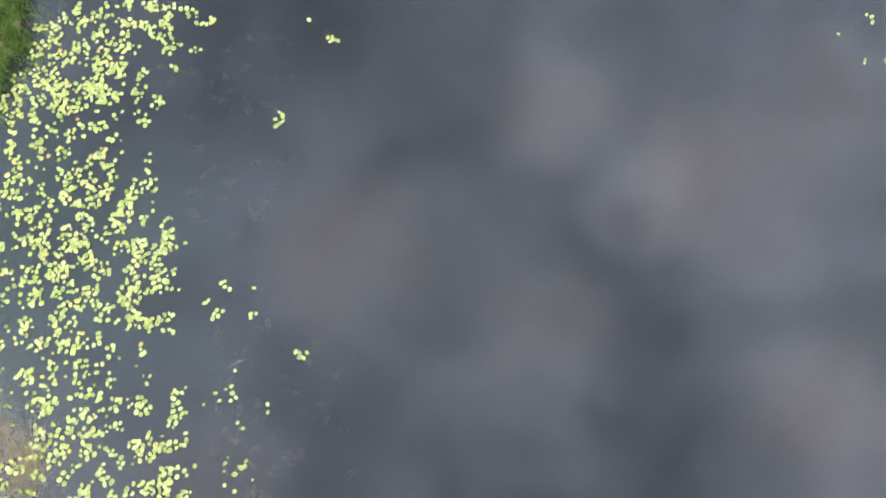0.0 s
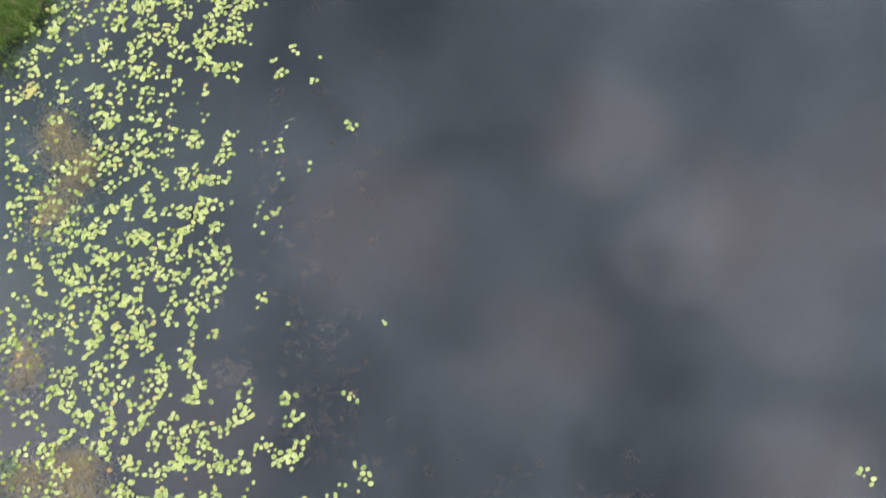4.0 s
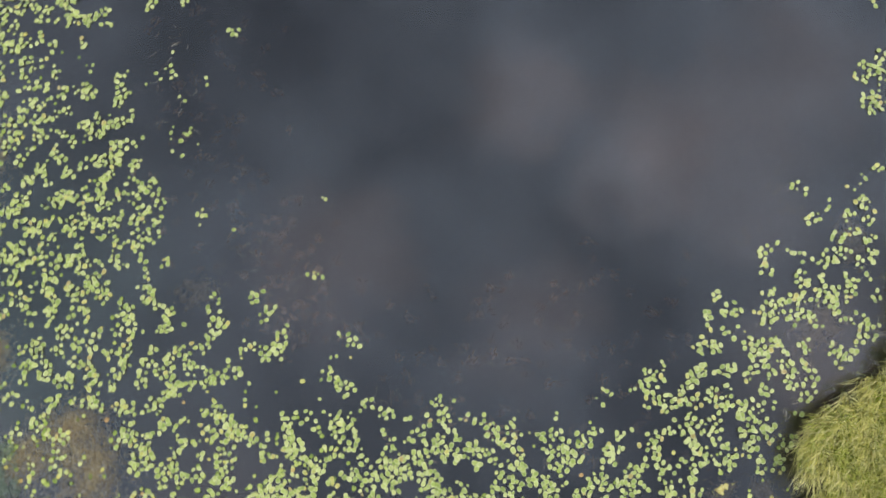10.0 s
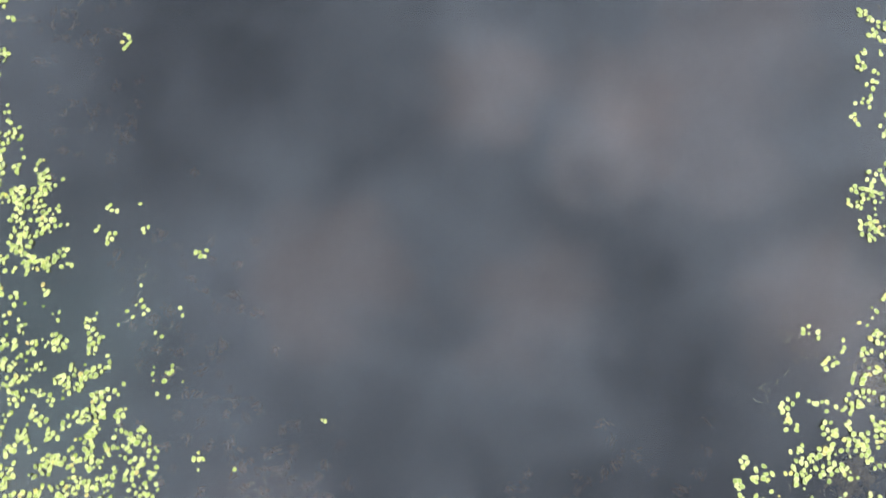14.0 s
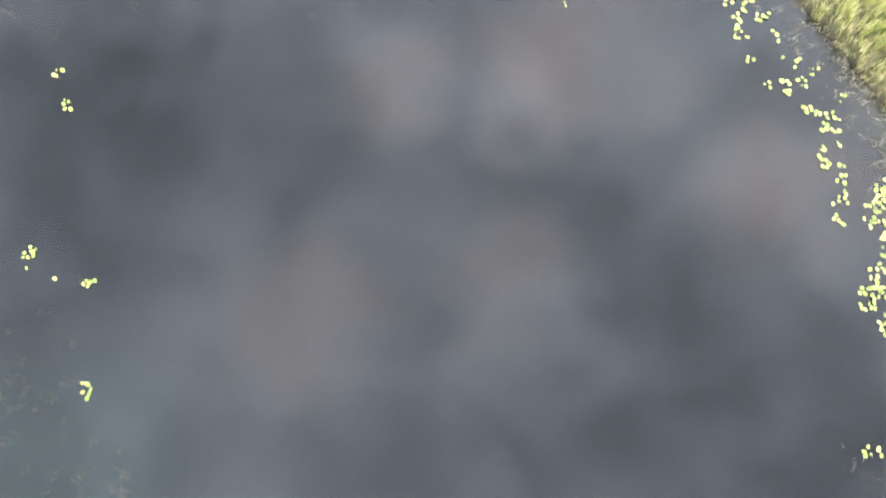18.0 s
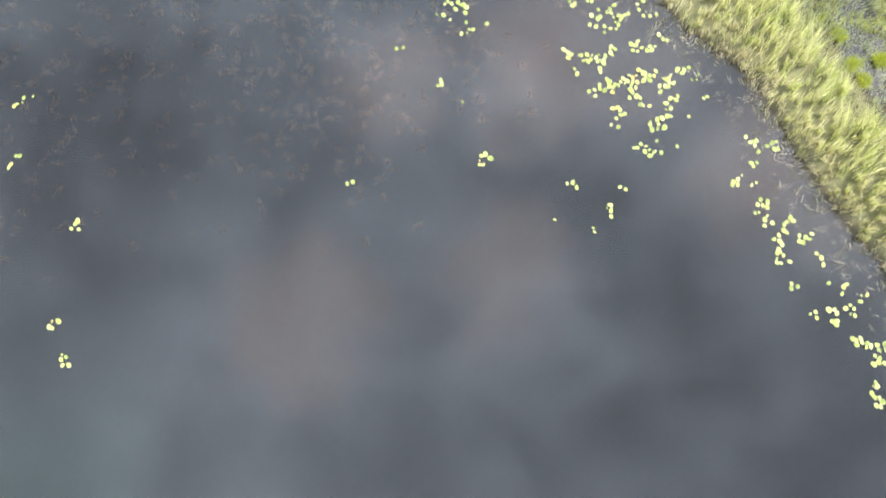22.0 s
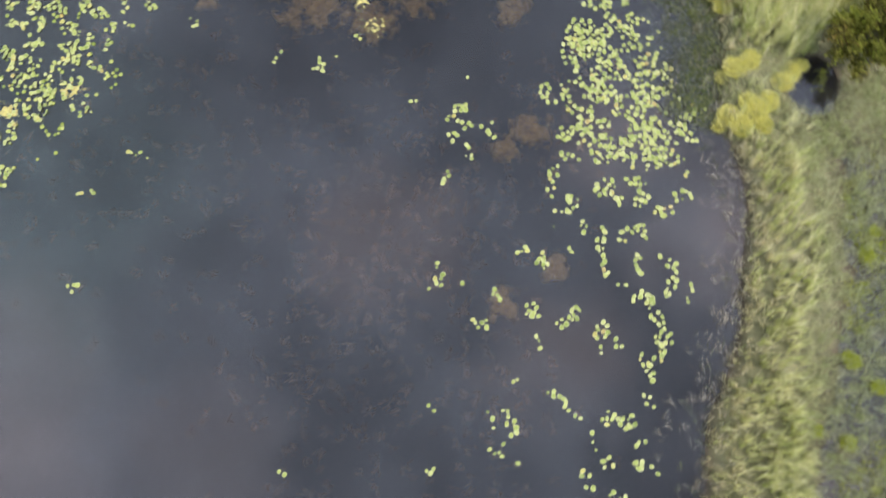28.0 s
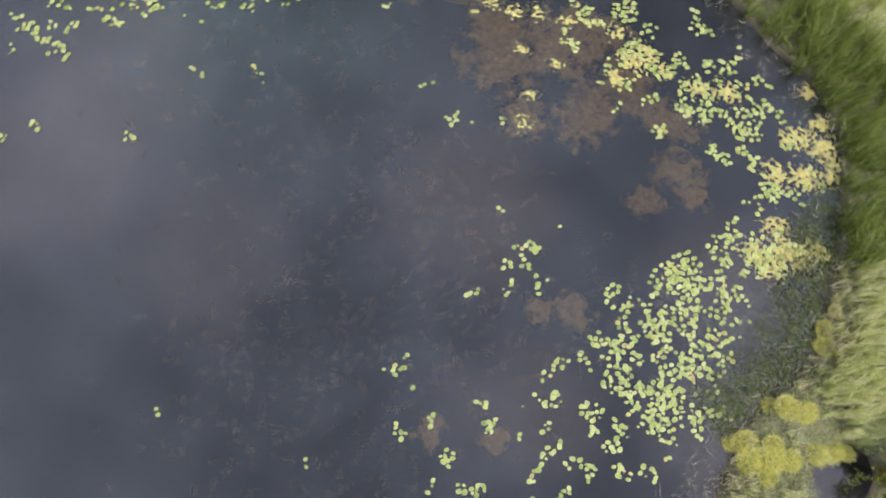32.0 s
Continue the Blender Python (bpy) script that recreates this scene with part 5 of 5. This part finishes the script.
weed_field("shore_weed", [(20.0, 28.7, 0.55, 130), (19.7, 29.9, 0.5, 80), (20.6, 27.7, 0.4, 60), (19.1, 33.8, 0.6, 120), (18.2, 35.3, 0.5, 80), (-15.5, 2.2, 0.5, 90), (-14.5, 11.0, 0.5, 60), (-13.6, 12.4, 0.4, 40)],
           dark_weed_mat, 6, "dark green drowned grass in the shallows at the bank", 40, (-0.12, -0.02), (0.08, 0.25), (0.012, 0.04))
weed_field("pale_milfoil", [(-13.4, -12.7, 0.35, 40), (-13.7, -13.2, 0.35, 40), (-13.2, -12.1, 0.2, 14)], plume_mat, 7, "grey-green feathery plants rising through the water", 40, (-0.03, 0.04), (0.06, 0.2), (0.008, 0.02))


def leaf_scatter(name, count, seed, box, keep, label):
    """Loose small lily leaves too many to tell apart, in one mesh."""
    rng = np.random.default_rng(seed)
    xy = np.column_stack([rng.uniform(box[0], box[2], count), rng.uniform(box[1], box[3], count)])
    d, _ = shore_distance(xy)
    xy = xy[rng.random(count) < keep(d, xy[:, 0], xy[:, 1])]
    verts, faces = [], []
    for x, y in xy:
        s, turn, k = rng.uniform(0.1, 0.18), rng.normal(1.05, 0.7), len(verts)
        verts.append((x, y, 0.012))
        for j in range(9):
            a = 0.3 + (math.tau - 0.6) * j / 8
            u, v = 0.5 * s * math.cos(a), 0.39 * s * math.sin(a)
            verts.append((x + u * math.cos(turn) - v * math.sin(turn), y + u * math.sin(turn) + v * math.cos(turn), 0.007 + rng.uniform(0, 0.008)))
        faces += [(k, k + 1 + j, k + 2 + j) for j in range(8)]
    tagged(new(name, mesh_of(name, verts, faces, lily_leaf_small)), label, "water lily", kind="stuff")


leaf_scatter("loose_lily_leaves", 4400, 12, (-17, -22, -8.6, 12), lambda d, x, y: np.where((d < -0.4) & (x < -9.5 + 0.9 * wave(x * 0.8, y * 1.1, 17)), 0.2 * (wave(x * 1.3, y * 1.3, 19) > -0.25) + 0.4 * (x < -11.5) * (wave(x, y, 9) > -0.1), 0.0), "small pale lily leaves strewn over the western shallows")
leaf_scatter("southwest_lily_leaves", 1300, 23, (-15, -18.5, -3, -11.5), lambda d, x, y: np.where(d < -0.5, np.where(y < -13.6, 0.75, 0.3) * (wave(x * 1.6, y * 1.6, 14) > -0.3) * np.where(np.hypot(x + 10.8, y + 12.9) < 1.3, 0.15, 1.0), 0.0), "small pale lily leaves strewn over the southwestern shallows")
leaf_scatter("northwest_lily_leaves", 1500, 24, (-7, 19.6, 2.4, 28.5), lambda d, x, y: np.where(y > 20.4 + 0.9 * (x + 2.3), 0.5, 0.0) * (wave(x * 1.7, y * 1.7, 31) > 0.0), "pale lily leaves crowded in the northwestern water")
leaf_scatter("south_lily_leaves", 1500, 13, (-9, -21, 10, -12.8), lambda d, x, y: np.where(d < -0.5, np.where(y < -17.2, 0.75, 0.14 * (y < -14.3)), 0.0), "small pale lily leaves strewn over the southern shallows")


# ---- grass on the banks ----
BUSHES = [(25.4, 29.6, 1.4), (26.9, 29.7, 1.2), (26.8, 31.0, 1.3)]


def sown(count, seed, box, keep):
    """Places in the box (x0, y0, x1, y1) at which keep(distance, x, y) beats chance, with the way out over the bank."""
    rng = np.random.default_rng(seed)
    xy = np.column_stack([rng.uniform(box[0], box[2], count), rng.uniform(box[1], box[3], count)])
    d, away = shore_distance(xy)
    chance = keep(d, xy[:, 0], xy[:, 1])
    ok = rng.random(count) < chance
    for bx, by, reach in BUSHES:
        ok &= np.hypot(xy[:, 0] - bx, xy[:, 1] - by) > reach * 0.8
    return xy[ok], d[ok], away[ok], rng


def meadow(name, mat, label, count, seed, box, keep, per, length, width, spread=0.07, outward=0.0, flow=(0.0, 0.0), loose=0.25, bend=0.5, category="grass", root=-0.05, stray=0.22, grow=0.0):
    """Tufts of blades, sown by keep; each tuft leans its own way, the whole along flow and over the water by outward."""
    xy, d, away, rng = sown(count, seed, box, keep)
    n = len(xy)
    if not n:
        return
    own = rng.normal(0, loose, (n, 2)) + np.array(flow) - away * outward * np.clip(1.2 - d / 1.5, 0.1, 1)[:, None]
    own += min(0.25, loose) * np.stack([wave(xy[:, 0] * 0.7, xy[:, 1] * 0.7, 3), wave(xy[:, 0] * 0.7, xy[:, 1] * 0.7, 5)], 1)
    at = np.repeat(xy, per, 0) + rng.normal(0, spread, (n * per, 2))
    z = np.maximum(ground_height(at), root) - 0.01
    lean = np.repeat(own, per, 0) + rng.normal(0, stray, (n * per, 2))
    tall = np.repeat(rng.uniform(0.75, 1.2, n) * (np.clip(0.35 + grow * d, 0.3, 1) if grow else 1.0), per)
    rows = blades(np.column_stack([at, z]), lean, rng.uniform(*length, n * per) * tall, rng.uniform(*width, n * per), rng, bend)
    tagged(new(name, strips(name, rows, mat)), label, category, kind="stuff")


belt = lambda d, x, y: np.where(d < 0.7, 0.55, 1.0) * np.where((d > 0.05) & (d < 2.5 - 0.6 * ((y > 19) & (y < 27)) + 0.6 * wave(x, y, 2)), 1.0, 0.0) * np.where((y > 26.3) & (y < 29.1), 0.06, 1.0) * (y < 33.3)
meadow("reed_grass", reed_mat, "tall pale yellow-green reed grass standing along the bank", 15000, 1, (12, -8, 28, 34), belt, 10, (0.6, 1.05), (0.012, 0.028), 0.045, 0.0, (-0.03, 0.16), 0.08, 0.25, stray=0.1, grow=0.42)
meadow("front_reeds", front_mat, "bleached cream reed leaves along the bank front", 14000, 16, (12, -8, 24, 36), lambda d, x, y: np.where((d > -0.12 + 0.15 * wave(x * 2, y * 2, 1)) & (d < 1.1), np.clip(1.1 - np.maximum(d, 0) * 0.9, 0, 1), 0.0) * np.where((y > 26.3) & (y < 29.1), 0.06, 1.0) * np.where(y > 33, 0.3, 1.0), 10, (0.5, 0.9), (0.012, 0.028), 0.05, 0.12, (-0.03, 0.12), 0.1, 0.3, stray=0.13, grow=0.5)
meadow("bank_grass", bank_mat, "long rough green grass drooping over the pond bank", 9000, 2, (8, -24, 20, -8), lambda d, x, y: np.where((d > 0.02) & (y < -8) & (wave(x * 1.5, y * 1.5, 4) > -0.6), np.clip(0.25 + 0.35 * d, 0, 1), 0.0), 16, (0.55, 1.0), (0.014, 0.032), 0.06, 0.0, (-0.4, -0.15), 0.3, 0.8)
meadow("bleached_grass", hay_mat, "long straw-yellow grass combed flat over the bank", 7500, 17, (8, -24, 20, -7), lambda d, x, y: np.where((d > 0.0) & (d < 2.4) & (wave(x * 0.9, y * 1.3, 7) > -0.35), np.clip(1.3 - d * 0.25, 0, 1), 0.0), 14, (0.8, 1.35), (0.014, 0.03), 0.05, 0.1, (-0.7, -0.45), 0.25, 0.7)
meadow("brown_stems", stem_mat, "dark brown dead stems along the cut edge of the bank", 2600, 18, (9, -24, 18, -8), lambda d, x, y: np.where((d > -0.2) & (d < 0.15), 0.45, 0.0), 8, (0.2, 0.45), (0.010, 0.022), 0.08, 0.5, (0.0, 0.0), 0.5, 0.6, root=-0.02)
meadow("west_bank_grass", west_mat, "long rough green grass on the western bank", 9000, 3, (-21, -4, -11, 16), lambda d, x, y: (d > -0.1), 14, (0.4, 0.8), (0.012, 0.024), 0.08, 0.2, (0.0, 0.0), 0.25)
meadow("west_drowned_grass", west_mat, "green grass standing half drowned off the western bank", 9000, 20, (-20, -6, -11, 16), lambda d, x, y: np.where((d > -1.5) & (d < 0.1), np.clip(1.0 + d * 0.65, 0, 1) ** 1.5, 0.0), 9, (0.15, 0.4), (0.010, 0.022), 0.09, 0.0, (0.0, 0.0), 0.4, root=-0.1)
meadow("dark_reeds", dark_reed_mat, "dark green rushes crowding the northern bank", 9000, 4, (6, 27, 30, 46), lambda d, x, y: np.where((d > 0.0) & (d < np.clip((y - 32.4) * 1.0, 0, 1.8) + 0.4 * (y > 35.5)) & (wave(x * 1.3, y * 1.3, 12) > -0.5), 1.0, 0.0), 16, (0.7, 1.3), (0.012, 0.028), 0.06, 0.1, (-0.02, 0.15), 0.15, 0.3, stray=0.14)
meadow("north_grass", reed_mat, "tall pale reed grass behind the dark rushes", 17000, 8, (8, 29, 32, 46), lambda d, x, y: np.where((d > np.clip((y - 32.4) * 0.9, 0.6, 1.6) + 0.3 * (y > 35.5)) & (d < 13) & (y > 29.6 + 0.12 * np.maximum(0, x - 22)), 0.8, 0.0), 9, (0.65, 1.1), (0.012, 0.028), 0.05, 0.0, (-0.02, 0.2), 0.12, 0.25, stray=0.12)
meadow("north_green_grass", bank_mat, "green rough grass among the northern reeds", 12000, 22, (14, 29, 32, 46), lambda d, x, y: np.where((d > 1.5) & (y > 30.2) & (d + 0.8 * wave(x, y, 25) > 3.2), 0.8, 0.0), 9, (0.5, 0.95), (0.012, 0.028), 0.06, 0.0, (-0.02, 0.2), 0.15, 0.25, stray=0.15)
meadow("marsh_grass", marsh_mat, "thin sedge standing in wet marsh behind the reeds", 42000, 5, (20, 0, 36, 32), lambda d, x, y: np.where((d > 1.9) & (np.hypot((x - 24.3) / 0.9, (y - 28.3) / 1.1) > 0.9), 0.4 + 0.4 * (wave(x * 0.8, y * 0.8, 6) > -0.05), 0.0), 7, (0.2, 0.45), (0.009, 0.019), 0.08, 0.0, (0.0, 0.12), 0.2, stray=0.2)
meadow("lime_grass", tussock_mat, "short lime-green moss and grass in the wet marsh", 26000, 19, (23, 2, 36, 31), lambda d, x, y: np.where((d > 3.0) & (wave(x * 0.9, y * 0.7, 21) > 0.26 - 0.16 * np.clip(x - 25, 0, 6)), 0.6, 0.0), 8, (0.1, 0.26), (0.012, 0.026), 0.08, 0.0, (0.0, 0.08), 0.3)
meadow("pool_edge_grass", marsh_mat, "thin pale grass round a small marsh pool", 9000, 26, (20.5, 25.5, 28, 31), lambda d, x, y: np.where((d > -0.1) & (np.hypot((x - 24.3) / 0.9, (y - 28.3) / 1.1) > 0.95) & (y > 26.0) & (y < 30.2), 0.3, 0.0), 8, (0.08, 0.24), (0.010, 0.02), 0.07, 0.0, (0.0, 0.1), 0.25)
meadow("edge_straw", straw_mat, "bleached dead reed stems leaning over the waterline", 20000, 6, (10, -17, 24, 38), lambda d, x, y: np.where((d > -1.1) & (d < 0.35), np.clip(1.0 + d * 0.8, 0, 1), 0.0) * np.where((y > 29) | (y < -8.5), 0.15, 0.3), 7, (0.15, 0.45), (0.010, 0.020), 0.08, 0.2, (0.0, 0.0), 0.5, root=-0.015)
meadow("drowned_straw", straw_mat, "scattered bleached reed stems lying in the shallows", 26000, 9, (10, -17, 24, 38), lambda d, x, y: np.where((d > -1.6) & (d < -0.2), 0.3 * (1.6 + d) * (wave(x, y, 8) > -0.3), 0.0) * np.where((y > 29) | (y < -8.5), 0.2, 1.0), 5, (0.12, 0.35), (0.007, 0.014), 0.08, 0.3, (0.0, 0.0), 0.9, root=-0.015)
meadow("shallow_grass", milfoil_mat, "grey-green grass blades standing in shallow water at the bank", 9000, 10, (10, -17, 24, 38), lambda d, x, y: np.where((d > -1.1) & (d < 0.0), 0.5 * (1.1 + d) * (wave(x * 0.8, y * 0.8, 11) > -0.2), 0.0), 5, (0.15, 0.4), (0.012, 0.024), 0.08, 0.1, (0.0, 0.0), 0.7, root=-0.015)
meadow("drowned_grass", milfoil_mat, "matted grey-green grass lying half drowned off the bank", 2600, 14, (18.0, 26.5, 22.0, 33.0), lambda d, x, y: np.where((d > -2.1) & (d < 0.0), 0.8 * np.clip((d + 2.1) * 1.2, 0, 1), 0.0), 7, (0.08, 0.22), (0.012, 0.022), 0.12, 0.0, (0.0, 0.0), 0.9, root=-0.012)
meadow("drowned_rushes", dark_reed_mat, "dark rushes lying half drowned off the bank", 2600, 15, (18.0, 26.5, 22.0, 37.0), lambda d, x, y: np.where((d > -1.6) & (d < 0.0), 0.8 * np.clip((d + 1.6) * 1.2, 0, 1), 0.0), 7, (0.08, 0.25), (0.012, 0.022), 0.12, 0.0, (0.0, 0.0), 0.9, root=-0.012)
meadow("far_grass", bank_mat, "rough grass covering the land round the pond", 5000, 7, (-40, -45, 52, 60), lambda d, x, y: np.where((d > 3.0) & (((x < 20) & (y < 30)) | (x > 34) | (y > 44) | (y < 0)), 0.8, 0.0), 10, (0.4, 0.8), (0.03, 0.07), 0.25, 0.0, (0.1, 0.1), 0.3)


def tussock_mesh(name, mat, seed, n, radius, tall, broad=0.03, splay=1.3):
    rng = np.random.default_rng(seed)
    a, r = rng.uniform(0, 2 * np.pi, n), radius * 0.6 * np.sqrt(rng.random(n))
    base = np.column_stack([r * np.cos(a), r * np.sin(a), np.full(n, -0.02)])
    lean = base[:, :2] / radius * splay + rng.normal(0, 0.46 * splay, (n, 2))
    return strips(name, blades(base, lean, rng.uniform(0.6, 1.0, n) * tall, rng.uniform(0.5, 1.0, n) * broad, rng, 0.7), mat)


TUSSOCKS = [tussock_mesh("tussock", tussock_mat, 30 + k, 260, 0.2, 0.26, 0.024) for k in range(4)]
SEDGES = [tussock_mesh("sedge_clump", iris_mat, 40 + k, 800, 0.66, 0.28, 0.03, 0.5) for k in range(3)]


def tufts(name, meshes, places, label, category, group):
    for k, (x, y, size) in enumerate(places):
        ob = new(name, meshes[k % len(meshes)])
        z = max(0.0, float(ground_height(np.array([[x, y]]))[0]))
        ob.matrix_basis = pose(x, y, z, 0, 0, 77 * k) @ Matrix.Diagonal((size, size * 0.9, size, 1))
        tagged(ob, label, category, group)


tufts("grass_tussock", TUSSOCKS, [(25.7, 17.5, 1.1), (24.8, 17.7, 0.9), (25.8, 14.3, 1.3), (26.3, 13.8, 1.0), (25.3, 14.8, 0.9), (25.5, 13.2, 1.0), (25.0, 11.5, 1.0), (24.7, 10.4, 1.0), (28.1, 18.3, 1.6), (27.2, 16.2, 1.3),
                                  (27.2, 18.8, 1.5), (26.5, 19.2, 1.1), (25.8, 19.8, 1.0), (26.1, 23.1, 1.2), (25.7, 19.9, 1.1), (26.3, 23.8, 1.0), (25.7, 11.6, 1.2), (25.6, 9.8, 1.2), (25.0, 10.6, 0.9), (25.7, 9.2, 1.0),
                                  (24.8, 7.9, 1.2), (24.4, 6.9, 1.3), (26.8, 10.4, 1.0), (24.1, 10.8, 0.8), (24.3, 6.3, 1.2), (25.2, 6.4, 1.3), (24.9, 5.4, 1.1), (27.7, 17.1, 1.4), (27.9, 19.9, 1.3), (27.3, 21.2, 1.1)],
      "bright lime-green grass tussock standing in wet marsh", "grass", "tussocks in the marsh")
tufts("sedge_clump", SEDGES, [(21.8, 28.5, 0.9), (22.25, 28.8, 0.8), (21.5, 28.2, 0.6), (21.7, 26.9, 0.9), (22.1, 26.6, 0.9), (22.5, 27.1, 1.0), (22.9, 27.5, 0.8), (23.3, 28.2, 0.8), (23.6, 28.6, 0.8), (22.3, 27.4, 0.8), (21.5, 26.6, 0.6), (21.0, 31.0, 0.7), (21.3, 30.6, 0.7), (20.8, 31.6, 0.5), (23.9, 28.9, 0.6), (22.8, 26.7, 0.7)],
      "yellow-green sedge clump at the water's edge", "sedge", "sedge clumps on the bank")


def bush(x, y, size, seed):
    """A low willow bush: a short stem, limbs and many small leaves."""
    rng = random.Random(seed)
    root = new("bush")
    root.location = (x, y, 0.05)
    tagged(root, "dark leafy bush with bright twig tips beside a marsh pool", "bush")
    bm, tips = bmesh.new(), []
    for j in range(16):
        a, out = rng.uniform(0, math.tau), rng.uniform(0.3, 1.0) * size
        p0, p1, p2 = Vector((0, 0, 0)), Vector((math.cos(a) * out * 0.4, math.sin(a) * out * 0.4, size * 0.5)), Vector((math.cos(a) * out, math.sin(a) * out, size * rng.uniform(0.5, 1.0)))
        for q0, q1, r0, r1 in ((p0, p1, 0.035, 0.022), (p1, p2, 0.022, 0.008)):
            made = bmesh.ops.create_cone(bm, cap_ends=True, segments=6, radius1=r0, radius2=r1, depth=(q1 - q0).length)
            turn = (q1 - q0).to_track_quat("Z", "Y").to_matrix().to_4x4()
            bmesh.ops.transform(bm, matrix=Matrix.Translation((q0 + q1) / 2) @ turn, verts=made["verts"])
        tips += [p1.lerp(p2, s) for s in (0.3, 0.6, 0.85, 1.0)]
    me = bpy.data.meshes.new("limbs")
    bm.to_mesh(me)
    bm.free()
    me.materials.append(bark_mat)
    part("limbs", me, root)
    verts, faces = [], []
    for p in tips:
        for j in range(90):
            c = p + Vector((rng.gauss(0, 0.085), rng.gauss(0, 0.085), rng.gauss(0, 0.07))) * size
            m = Euler((rng.uniform(-0.9, 0.9), rng.uniform(-0.9, 0.9), rng.uniform(0, 6.3))).to_matrix()
            k = len(verts)
            verts += [c + m @ Vector(v) * 0.07 for v in ((-1, 0, 0), (0, -0.4, 0.1), (1, 0, 0), (0, 0.4, 0.1))]
            faces.append((k, k + 1, k + 2, k + 3))
    part("crown", mesh_of("crown", verts, faces, bush_leaf), root)


for k, (x, y, size) in enumerate(BUSHES):
    bush(x, y, size, 3 + 5 * k)


def floating_stalks(name, places, seed, label):
    """Pale thin stems lying curled on the water: (x, y, spread, count)."""
    rng = random.Random(seed)
    verts, faces = [], []
    for x, y, spread, count in places:
        for j in range(count):
            px, py, a = x + rng.gauss(0, spread), y + rng.gauss(0, spread), rng.uniform(0, math.tau)
            curl, step, w = rng.uniform(-0.35, 0.35), rng.uniform(0.03, 0.06), rng.uniform(0.0025, 0.005)
            for s in range(7):
                n = Vector((-math.sin(a), math.cos(a), 0)) * w * (1 - s / 8)
                p = Vector((px, py, 0.006 + 0.004 * math.sin(s)))
                verts += [p - n, p + n]
                if s:
                    k = len(verts)
                    faces.append((k - 4, k - 3, k - 1, k - 2))
                px, py, a = px + math.cos(a) * step, py + math.sin(a) * step, a + curl
    tagged(new(name, mesh_of(name, verts, faces, straw_mat)), label, "plant stem", kind="stuff")


floating_stalks("floating_stalks", [(-2.35, -6.35, 0.05, 1), (-5.2, -7.4, 0.5, 14), (-4.2, -8.6, 0.6, 10), (2.6, -12.0, 0.8, 8), (11.8, -8.6, 0.4, 16), (10.2, -9.6, 0.4, 8), (-6.9, 0.2, 0.3, 12), (-6.6, -2.0, 0.6, 10), (8.6, 30.6, 0.7, 26), (9.9, 28.8, 0.4, 12), (13.2, 22.9, 0.3, 6), (1.5, 26.9, 0.8, 10), (-0.4, 24.0, 0.5, 8), (-1.5, -12.9, 0.5, 8), (10.5, -13.0, 0.5, 8)], 21, "pale curled dead stems floating on the water")


def stone(x, y, size):
    """A small rounded stone, uneven all round."""
    bm = bmesh.new()
    bmesh.ops.create_icosphere(bm, subdivisions=3, radius=1.0)
    for v in bm.verts:
        v.co *= 1 + 0.22 * noise.noise(v.co * 1.3 + Vector((4.1, 0, 0)))
        v.co = Vector((v.co.x * size, v.co.y * size * 0.75, v.co.z * size * 0.5))
    me = bpy.data.meshes.new("stone")
    bm.to_mesh(me)
    bm.free()
    me.materials.append(stone_mat)
    me.polygons.foreach_set("use_smooth", [True] * len(me.polygons))
    ob = new("stone", me)
    ob.matrix_basis = pose(x, y, max(0.0, float(ground_height(np.array([[x, y]]))[0])) + size * 0.35, 0, 0, 20)
    tagged(ob, "small whitish stone lying among marsh grass", "stone")


stone(28.0, 14.75, 0.15)
